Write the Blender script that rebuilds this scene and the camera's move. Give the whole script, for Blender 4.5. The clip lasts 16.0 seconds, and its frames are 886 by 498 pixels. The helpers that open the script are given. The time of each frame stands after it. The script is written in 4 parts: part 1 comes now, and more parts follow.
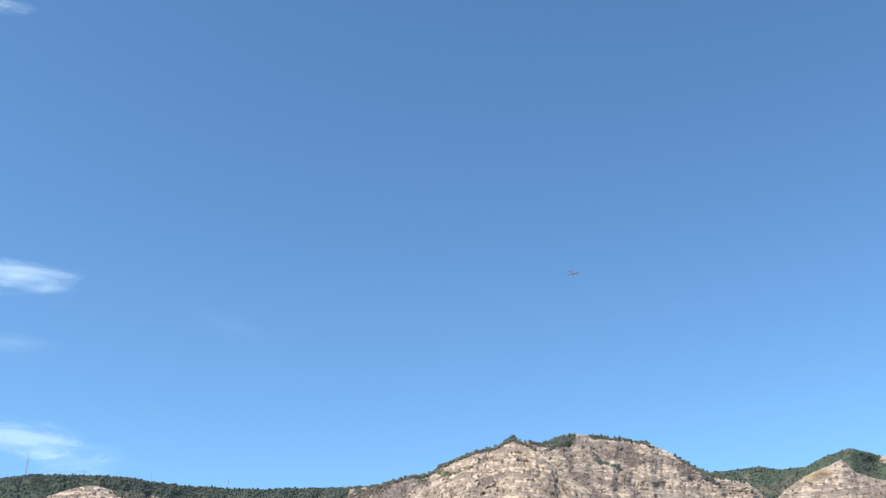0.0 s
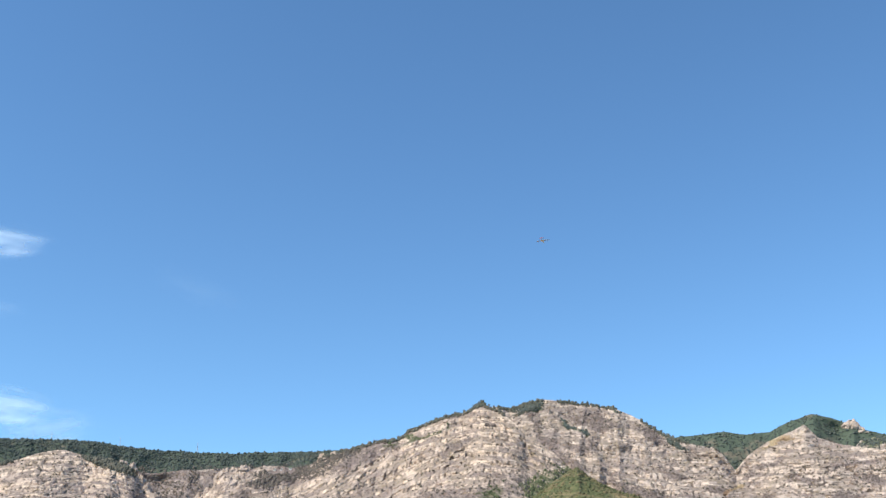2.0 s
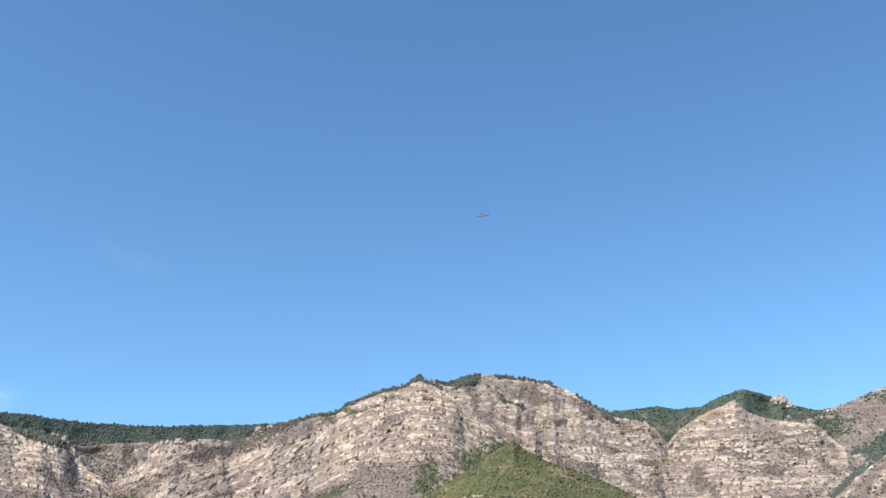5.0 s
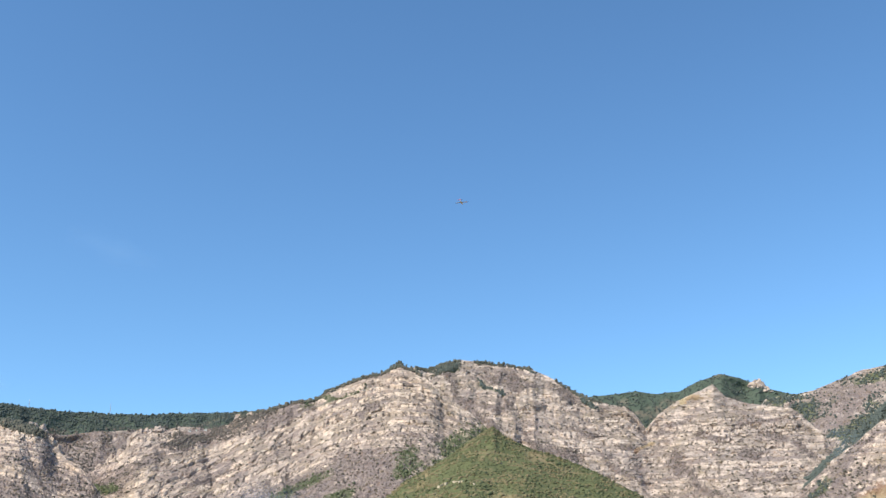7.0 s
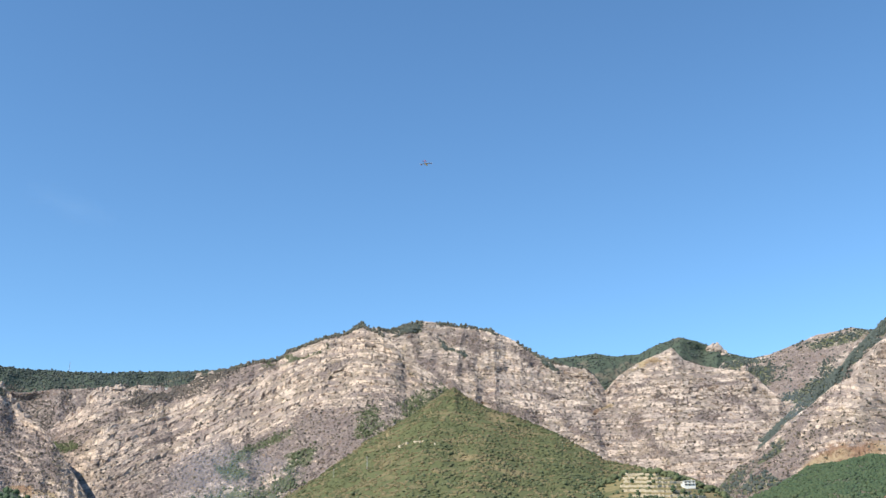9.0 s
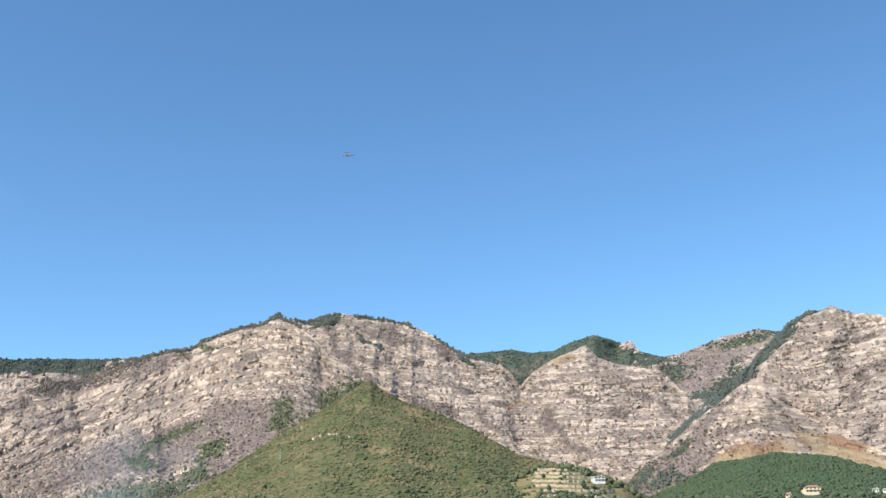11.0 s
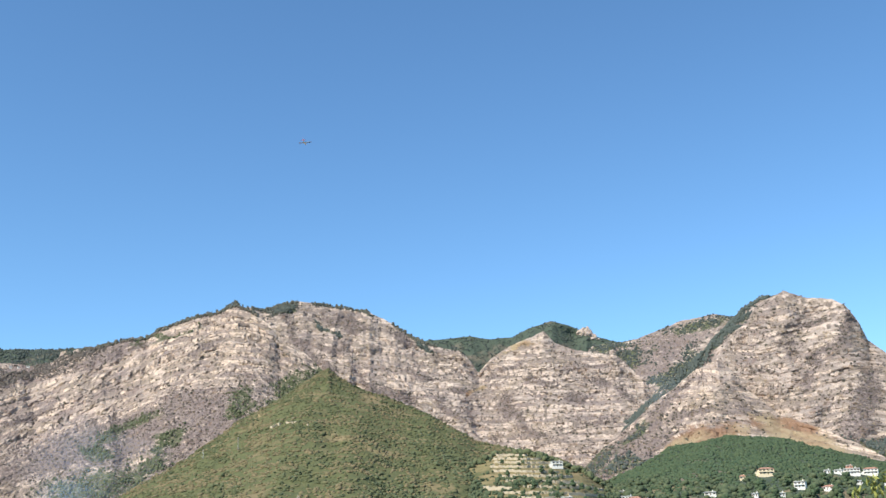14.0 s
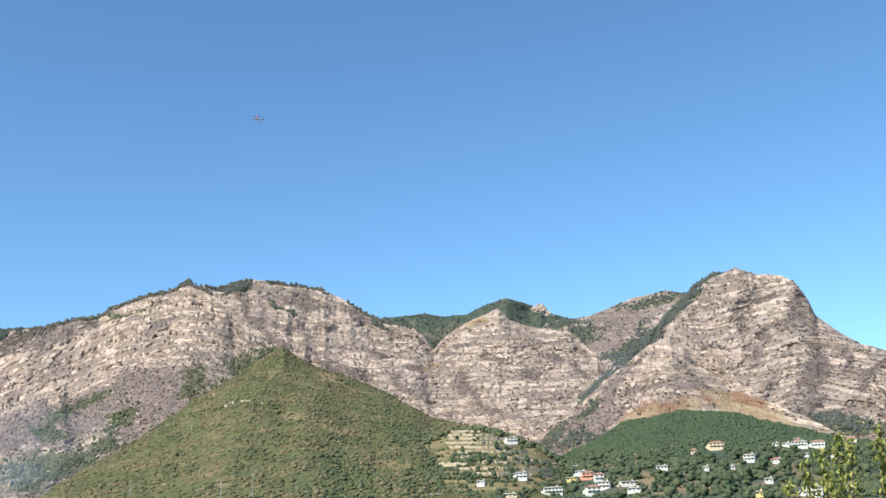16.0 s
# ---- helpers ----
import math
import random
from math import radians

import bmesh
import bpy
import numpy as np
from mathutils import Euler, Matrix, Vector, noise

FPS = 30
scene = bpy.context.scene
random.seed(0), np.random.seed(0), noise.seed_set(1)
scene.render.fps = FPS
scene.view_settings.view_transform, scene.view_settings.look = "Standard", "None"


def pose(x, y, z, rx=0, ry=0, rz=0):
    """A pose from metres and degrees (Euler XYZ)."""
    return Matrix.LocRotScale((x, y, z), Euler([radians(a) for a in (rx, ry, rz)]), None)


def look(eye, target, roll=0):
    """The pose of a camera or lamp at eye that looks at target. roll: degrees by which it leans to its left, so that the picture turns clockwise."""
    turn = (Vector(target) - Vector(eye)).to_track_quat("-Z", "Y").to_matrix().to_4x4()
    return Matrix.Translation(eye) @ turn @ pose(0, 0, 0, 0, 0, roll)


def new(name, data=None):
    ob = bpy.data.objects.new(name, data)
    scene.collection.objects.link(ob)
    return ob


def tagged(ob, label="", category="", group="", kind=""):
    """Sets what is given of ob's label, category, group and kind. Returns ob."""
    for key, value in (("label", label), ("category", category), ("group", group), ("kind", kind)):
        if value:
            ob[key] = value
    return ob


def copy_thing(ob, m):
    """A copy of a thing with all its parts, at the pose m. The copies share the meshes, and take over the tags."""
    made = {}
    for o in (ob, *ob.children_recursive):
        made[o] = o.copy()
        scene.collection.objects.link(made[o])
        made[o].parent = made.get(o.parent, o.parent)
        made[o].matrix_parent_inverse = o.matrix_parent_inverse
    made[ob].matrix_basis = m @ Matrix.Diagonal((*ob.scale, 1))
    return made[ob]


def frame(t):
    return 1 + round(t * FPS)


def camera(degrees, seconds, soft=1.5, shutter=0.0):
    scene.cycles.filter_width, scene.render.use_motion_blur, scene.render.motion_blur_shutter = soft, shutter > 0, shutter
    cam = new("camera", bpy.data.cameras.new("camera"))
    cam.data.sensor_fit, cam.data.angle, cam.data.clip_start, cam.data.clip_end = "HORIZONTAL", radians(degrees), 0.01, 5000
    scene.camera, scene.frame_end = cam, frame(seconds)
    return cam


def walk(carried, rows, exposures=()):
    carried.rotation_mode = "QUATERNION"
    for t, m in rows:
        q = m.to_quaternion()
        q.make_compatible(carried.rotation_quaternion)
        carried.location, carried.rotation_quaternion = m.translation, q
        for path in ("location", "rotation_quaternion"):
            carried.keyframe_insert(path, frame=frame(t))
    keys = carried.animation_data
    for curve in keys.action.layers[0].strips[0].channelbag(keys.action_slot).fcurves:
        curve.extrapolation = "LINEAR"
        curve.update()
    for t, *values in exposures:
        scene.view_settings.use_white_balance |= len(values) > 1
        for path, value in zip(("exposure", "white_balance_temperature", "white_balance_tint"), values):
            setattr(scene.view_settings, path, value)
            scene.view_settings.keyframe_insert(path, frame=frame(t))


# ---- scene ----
EYE = (0.0, 0.0, 1.6)
cam = camera(46.03, 16.0)
# seconds and the turn of the camera, which stands in one place
PATH = [
    (0.0, 113.50, -0.00, 6.35), (0.5, 113.04, 0.05, 5.90), (1.0, 112.80, 0.12, 5.65), (1.5, 112.62, 0.07, 5.28),
    (2.0, 111.63, 0.26, 4.70), (2.5, 111.24, 0.19, 4.64), (3.0, 110.88, -0.05, 4.28), (3.5, 110.49, 0.16, 3.66),
    (4.0, 110.19, 0.46, 2.86), (4.5, 110.13, 0.73, 2.21), (5.0, 110.19, 0.76, 1.34), (7.5, 108.72, 1.20, 0.10),
    (8.0, 107.52, 0.47, 0.15), (8.5, 107.03, 0.63, -0.16), (9.0, 107.27, 1.25, -1.79), (9.5, 107.26, 1.40, -3.09),
    (12.0, 106.55, 1.06, -7.61), (12.5, 106.42, 1.26, -7.70), (13.0, 106.13, 1.51, -7.93), (13.5, 106.19, 1.72, -8.14),
    (14.0, 106.07, 1.92, -8.62), (14.5, 105.95, 1.85, -9.11), (15.0, 105.36, 1.77, -9.52), (15.5, 104.87, 2.18, -10.26),
    (16.0, 104.74, 2.66, -10.98),
]
walk(cam, [(t, pose(*EYE, rx, ry, rz)) for t, rx, ry, rz in PATH], [(0.0, 0.62, 5760, -3), (16.0, 0.62, 5760, -3)])

# ---- sky and sun ----
SUN_AZ, SUN_EL = radians(-124), radians(46)
world = bpy.data.worlds.new("sky")
scene.world = world
world.use_nodes = True
wn = world.node_tree
sky = wn.nodes.new("ShaderNodeTexSky")
sky.sky_type = "NISHITA"
sky.sun_disc = False
sky.sun_elevation, sky.sun_rotation = SUN_EL, SUN_AZ
sky.altitude, sky.air_density, sky.dust_density, sky.ozone_density = 100, 0.88, 0.0, 4.4
wn.links.new(sky.outputs["Color"], wn.nodes["Background"].inputs["Color"])
wn.nodes["Background"].inputs["Strength"].default_value = 0.121
sun_data = bpy.data.lights.new("sun", "SUN")
sun_data.energy, sun_data.angle, sun_data.color = 4.75, radians(0.53), (1.0, 0.835, 0.69)
sun = new("sun", sun_data)
sun_from = Vector((math.sin(SUN_AZ) * math.cos(SUN_EL), math.cos(SUN_AZ) * math.cos(SUN_EL), math.sin(SUN_EL)))
sun.matrix_world = look(sun_from * 100, (0, 0, 0))

# ---- arithmetic ----


def lattice(ix, iy, iz, seed):
    n = (ix * 73856093) ^ (iy * 19349663) ^ (iz * 83492791) ^ (seed * 2654435761)
    n = (n ^ (n >> 13)) * 1274126177 & 0xFFFFFFFF
    n = (n ^ (n >> 16)) * 2246822519 & 0xFFFFFFFF
    return ((n ^ (n >> 15)) & 0xFFFFFF) / 0xFFFFFF


def value_noise(x, y, z=0.0, seed=0):
    x, y, z = np.broadcast_arrays(np.asarray(x, float), np.asarray(y, float), np.asarray(z, float))
    fx, fy, fz = np.floor(x), np.floor(y), np.floor(z)
    ix, iy, iz = fx.astype(np.int64), fy.astype(np.int64), fz.astype(np.int64)
    u, v, w = x - fx, y - fy, z - fz
    u, v, w = (a * a * (3 - 2 * a) for a in (u, v, w))
    total = 0
    for a in (0, 1):
        for b in (0, 1):
            for c in (0, 1):
                total = total + lattice(ix + a, iy + b, iz + c, seed) * (u if a else 1 - u) * (v if b else 1 - v) * (w if c else 1 - w)
    return total * 2 - 1


def fbm(x, y, z=0.0, octaves=4, seed=0):
    total, amp, norm = 0, 1.0, 0
    for k in range(octaves):
        total = total + amp * value_noise(x * 2**k, y * 2**k, z * 2**k, seed + 17 * k)
        norm += amp
        amp *= 0.5
    return total / norm


def smooth(a, b, x):
    t = np.clip((x - a) / (b - a), 0, 1)
    return t * t * (3 - 2 * t)


def spread(az, el, dist):
    """The place at an azimuth and elevation in degrees, seen from the eye, at a level distance."""
    a = radians(az)
    return Vector((math.sin(a) * dist, math.cos(a) * dist, EYE[2] + dist * math.tan(radians(el))))


# ---- materials ----


def nodes_of(name):
    m = bpy.data.materials.new(name)
    m.use_nodes = True
    nt = m.node_tree
    return m, nt, nt.nodes["Principled BSDF"]


def add(nt, kind, **values):
    n = nt.nodes.new(kind)
    for k, v in values.items():
        n.inputs[k].default_value = v
    return n


def noise_node(nt, vec, scale, detail=4.0, rough=0.6, stretch=None):
    if stretch:
        mp = add(nt, "ShaderNodeMapping", Scale=stretch)
        nt.links.new(vec, mp.inputs["Vector"])
        vec = mp.outputs["Vector"]
    n = add(nt, "ShaderNodeTexNoise", Scale=scale, Detail=detail, Roughness=rough)
    nt.links.new(vec, n.inputs["Vector"])
    return n.outputs["Fac"]


def ramp(nt, fac, a, b):
    n = nt.nodes.new("ShaderNodeMapRange")
    n.interpolation_type = "SMOOTHSTEP"
    n.inputs["From Min"].default_value, n.inputs["From Max"].default_value = a, b
    nt.links.new(fac, n.inputs["Value"])
    return n.outputs["Result"]


def mix(nt, fac, a, b):
    n = nt.nodes.new("ShaderNodeMix")
    n.data_type = "RGBA"
    for sock, v in ((n.inputs["Factor"], fac), (n.inputs["A"], a), (n.inputs["B"], b)):
        if isinstance(v, (int, float)):
            sock.default_value = v
        elif isinstance(v, tuple):
            sock.default_value = (*v, 1)
        else:
            nt.links.new(v, sock)
    return n.outputs["Result"]


def calc(nt, op, a, b=0.0):
    n = nt.nodes.new("ShaderNodeMath")
    n.operation = op
    for sock, v in zip(n.inputs, (a, b)):
        if isinstance(v, (int, float)):
            sock.default_value = v
        else:
            nt.links.new(v, sock)
    return n.outputs["Value"]


def position(nt):
    return nt.nodes.new("ShaderNodeNewGeometry").outputs["Position"]


def bump(nt, bsdf, height, strength, distance):
    b = add(nt, "ShaderNodeBump", Strength=strength, Distance=distance)
    nt.links.new(height, b.inputs["Height"])
    nt.links.new(b.outputs["Normal"], bsdf.inputs["Normal"])


def limestone(name, cream, grey):
    """Bedded limestone; the mesh says how pale each block is, where scrub grows, where recesses are painted with shade,
    and where it is green, burnt or dry.
    """
    m, nt, bsdf = nodes_of(name)
    pos = position(nt)
    broad = noise_node(nt, pos, 0.012, 4)
    mid = noise_node(nt, pos, 0.07, 5, 0.65)
    fine = noise_node(nt, pos, 0.35, 4, 0.7)
    bedding = nt.nodes.new("ShaderNodeAttribute")
    bedding.attribute_name = "bedding"
    along = bedding.outputs["Vector"]
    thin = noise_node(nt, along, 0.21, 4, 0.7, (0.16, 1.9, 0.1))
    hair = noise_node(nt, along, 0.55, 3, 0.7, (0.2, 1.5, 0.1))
    strata = nt.nodes.new("ShaderNodeAttribute")
    strata.attribute_name = "strata"
    layer = nt.nodes.new("ShaderNodeSeparateXYZ")
    nt.links.new(strata.outputs["Vector"], layer.inputs["Vector"])
    tone, scrub, recess_shade = (layer.outputs[k] for k in "XYZ")
    col = mix(nt, ramp(nt, calc(nt, "ADD", calc(nt, "MULTIPLY", tone, 0.8), calc(nt, "MULTIPLY", broad, 0.7)), 0.45, 0.95), grey, cream)
    col = mix(nt, calc(nt, "MULTIPLY", ramp(nt, mid, 0.6, 0.72), 0.4), col, (0.56, 0.41, 0.27))
    col = mix(nt, calc(nt, "MULTIPLY", ramp(nt, fine, 0.5, 0.75), 0.55), col, tuple(min(0.82, 1.22 * c) for c in cream))
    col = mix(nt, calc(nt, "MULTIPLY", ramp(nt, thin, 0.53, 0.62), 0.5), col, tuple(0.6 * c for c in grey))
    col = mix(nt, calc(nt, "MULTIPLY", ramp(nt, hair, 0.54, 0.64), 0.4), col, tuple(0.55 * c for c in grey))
    # shade of the cliffs' grooves, joints and pits, put into the colour
    col = mix(nt, calc(nt, "MULTIPLY", recess_shade, 0.85), col, tuple(0.36 * c for c in grey))
    at = nt.nodes.new("ShaderNodeVertexColor")
    at.layer_name = "cover"
    sep = nt.nodes.new("ShaderNodeSeparateColor")
    nt.links.new(at.outputs["Color"], sep.inputs["Color"])
    green, burnt, dry = (sep.outputs[k] for k in ("Red", "Green", "Blue"))
    torn = calc(nt, "ADD", calc(nt, "MULTIPLY", mid, 2.2), calc(nt, "MULTIPLY", fine, 2.4))
    torn = calc(nt, "SUBTRACT", torn, 2.3)

    def inside(mask, a, b):
        return ramp(nt, calc(nt, "ADD", mask, torn), a, b)

    tint = mix(nt, ramp(nt, fine, 0.3, 0.7), (0.14, 0.108, 0.10), (0.29, 0.232, 0.215))
    low = mix(nt, ramp(nt, fine, 0.35, 0.65), (0.15, 0.12, 0.09), (0.32, 0.25, 0.195))
    col = mix(nt, calc(nt, "MULTIPLY", inside(scrub, 0.35, 0.9), 0.7), col, mix(nt, ramp(nt, broad, 0.4, 0.6), tint, low))
    col = mix(nt, calc(nt, "MULTIPLY", inside(burnt, 0.35, 0.95), 0.88), col, tint)
    col = mix(nt, calc(nt, "MULTIPLY", inside(dry, 0.15, 0.6), 0.92), col, mix(nt, ramp(nt, broad, 0.4, 0.6), (0.30, 0.175, 0.105), (0.44, 0.335, 0.20)))
    grn = mix(nt, fine, (0.07, 0.088, 0.045), (0.13, 0.145, 0.07))
    col = mix(nt, calc(nt, "MULTIPLY", inside(green, 0.35, 1.0), 0.9), col, grn)
    nt.links.new(col, bsdf.inputs["Base Color"])
    bsdf.inputs["Roughness"].default_value = 0.95
    bsdf.inputs["Specular IOR Level"].default_value = 0.15
    bump(nt, bsdf, calc(nt, "SUBTRACT", fine, calc(nt, "ADD", hair, thin)), 1.0, 3.5)
    return m


def earth(name, low, high, other, scale=0.05):
    m, nt, bsdf = nodes_of(name)
    pos = position(nt)
    a = noise_node(nt, pos, scale, 5, 0.65)
    b = noise_node(nt, pos, scale * 7, 4, 0.7)
    at = nt.nodes.new("ShaderNodeVertexColor")
    at.layer_name = "cover"
    sep = nt.nodes.new("ShaderNodeSeparateColor")
    nt.links.new(at.outputs["Color"], sep.inputs["Color"])
    col = mix(nt, ramp(nt, b, 0.3, 0.7), low, high)
    col = mix(nt, ramp(nt, a, 0.52, 0.68), col, other)
    col = mix(nt, sep.outputs["Blue"], col, mix(nt, b, (0.19, 0.14, 0.075), (0.35, 0.265, 0.15)))
    nt.links.new(col, bsdf.inputs["Base Color"])
    bsdf.inputs["Roughness"].default_value = 1.0
    bsdf.inputs["Specular IOR Level"].default_value = 0.1
    bump(nt, bsdf, b, 0.8, 1.5)
    return m


def leafage(name, dark, light, dry, dryness=0.25):
    """Foliage whose clumps differ from one another."""
    m, nt, bsdf = nodes_of(name)
    geo = nt.nodes.new("ShaderNodeNewGeometry")
    isl = geo.outputs["Random Per Island"]
    pos = geo.outputs["Position"]
    patch = noise_node(nt, pos, 0.018, 3)
    grain = noise_node(nt, pos, 0.9, 3, 0.7)
    col = mix(nt, isl, dark, light)
    pick = calc(nt, "ADD", calc(nt, "ADD", 0.09, calc(nt, "MULTIPLY", isl, 0.14)), calc(nt, "ADD", calc(nt, "MULTIPLY", patch, 0.75), calc(nt, "MULTIPLY", noise_node(nt, pos, 0.07, 2), 0.4)))
    col = mix(nt, ramp(nt, pick, 0.98 - dryness, 1.12 - dryness), col, dry)
    col = mix(nt, calc(nt, "MULTIPLY", ramp(nt, grain, 0.45, 0.7), 0.4), col, tuple(0.7 * c for c in dark))
    nt.links.new(col, bsdf.inputs["Base Color"])
    bsdf.inputs["Roughness"].default_value = 0.85
    bsdf.inputs["Specular IOR Level"].default_value = 0.2
    bump(nt, bsdf, grain, 0.5, 0.4)
    return m


def veil(name, colour, density, scale, stretch):
    """Thin vapour: a soft-edged, streaky sheet that lets most light through."""
    m, nt, bsdf = nodes_of(name)
    tc = nt.nodes.new("ShaderNodeTexCoord").outputs["Generated"]
    mp = add(nt, "ShaderNodeMapping", Location=(-1, -1, -1), Scale=(2, 2, 2))
    nt.links.new(tc, mp.inputs["Vector"])
    xyz = nt.nodes.new("ShaderNodeSeparateXYZ")
    nt.links.new(mp.outputs["Vector"], xyz.inputs["Vector"])
    x2, z2 = (calc(nt, "MULTIPLY", xyz.outputs[k], xyz.outputs[k]) for k in ("X", "Z"))
    rim = calc(nt, "SUBTRACT", 1.0, calc(nt, "SQRT", calc(nt, "ADD", x2, z2)))
    streak = noise_node(nt, tc, scale, 2.5, 0.4, stretch)
    fac = ramp(nt, calc(nt, "ADD", rim, calc(nt, "MULTIPLY", calc(nt, "SUBTRACT", streak, 0.5), 1.3)), 0.0, 1.25)
    fac = calc(nt, "MULTIPLY", fac, ramp(nt, rim, 0.0, 0.4))
    nt.nodes.remove(bsdf)
    lit, thin, both, clear = (nt.nodes.new(k) for k in ("ShaderNodeBsdfDiffuse", "ShaderNodeBsdfTranslucent", "ShaderNodeAddShader", "ShaderNodeBsdfTransparent"))
    for b in (lit, thin):
        b.inputs["Color"].default_value = (*colour, 1)
    nt.links.new(lit.outputs[0], both.inputs[0])
    nt.links.new(thin.outputs[0], both.inputs[1])
    mx = nt.nodes.new("ShaderNodeMixShader")
    nt.links.new(calc(nt, "MULTIPLY", fac, density), mx.inputs[0])
    nt.links.new(clear.outputs[0], mx.inputs[1])
    nt.links.new(both.outputs[0], mx.inputs[2])
    nt.links.new(mx.outputs[0], nt.nodes["Material Output"].inputs["Surface"])
    return m


def paint(name, colour, rough=0.6, metal=0.0, worn=0.25, scale=1.5):
    m, nt, bsdf = nodes_of(name)
    n = noise_node(nt, nt.nodes.new("ShaderNodeTexCoord").outputs["Object"], scale, 5, 0.7)
    n2 = noise_node(nt, nt.nodes.new("ShaderNodeTexCoord").outputs["Object"], scale * 8, 3, 0.7)
    col = mix(nt, calc(nt, "MULTIPLY", ramp(nt, n, 0.4, 0.75), worn), colour, tuple(0.55 * c for c in colour))
    nt.links.new(col, bsdf.inputs["Base Color"])
    bsdf.inputs["Roughness"].default_value = rough
    bsdf.inputs["Metallic"].default_value = metal
    bump(nt, bsdf, n2, 0.2, 0.01)
    return m


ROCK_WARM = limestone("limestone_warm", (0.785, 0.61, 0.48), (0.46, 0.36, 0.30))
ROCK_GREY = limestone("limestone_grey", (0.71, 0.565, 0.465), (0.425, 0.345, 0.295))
FOREST_FLOOR = earth("forest_floor", (0.06, 0.076, 0.056), (0.084, 0.10, 0.072), (0.15, 0.125, 0.095), 0.01)
HILL_SOIL = earth("hill_soil", (0.084, 0.093, 0.044), (0.122, 0.123, 0.055), (0.19, 0.152, 0.083), 0.02)
GROUND_SOIL = earth("ground_soil", (0.10, 0.11, 0.05), (0.18, 0.16, 0.09), (0.24, 0.19, 0.11), 0.03)

# ---- terrain ----
ALL = {}


def blobs(az, el, items):
    """How far each place lies inside soft slanting patches (azimuth, elevation, half width, half height, slant in degrees)."""
    total = np.zeros_like(az)
    for a, e, w, h, slant in items:
        c, s = math.cos(radians(slant)), math.sin(radians(slant))
        x, y = az - a, el - e
        u, v = (x * c + y * s) / w, (-x * s + y * c) / h
        total = np.maximum(total, 1 - smooth(0.45, 1.5, np.sqrt(u * u + v * v)))
    return total


def soften(v, width):
    """A running mean over width samples, with the ends held."""
    width = max(1, int(width))
    pad = np.concatenate([np.full(width, v[0]), v, np.full(width, v[-1])])
    k = np.hanning(2 * width + 1)
    return np.convolve(pad, k / k.sum(), "valid")


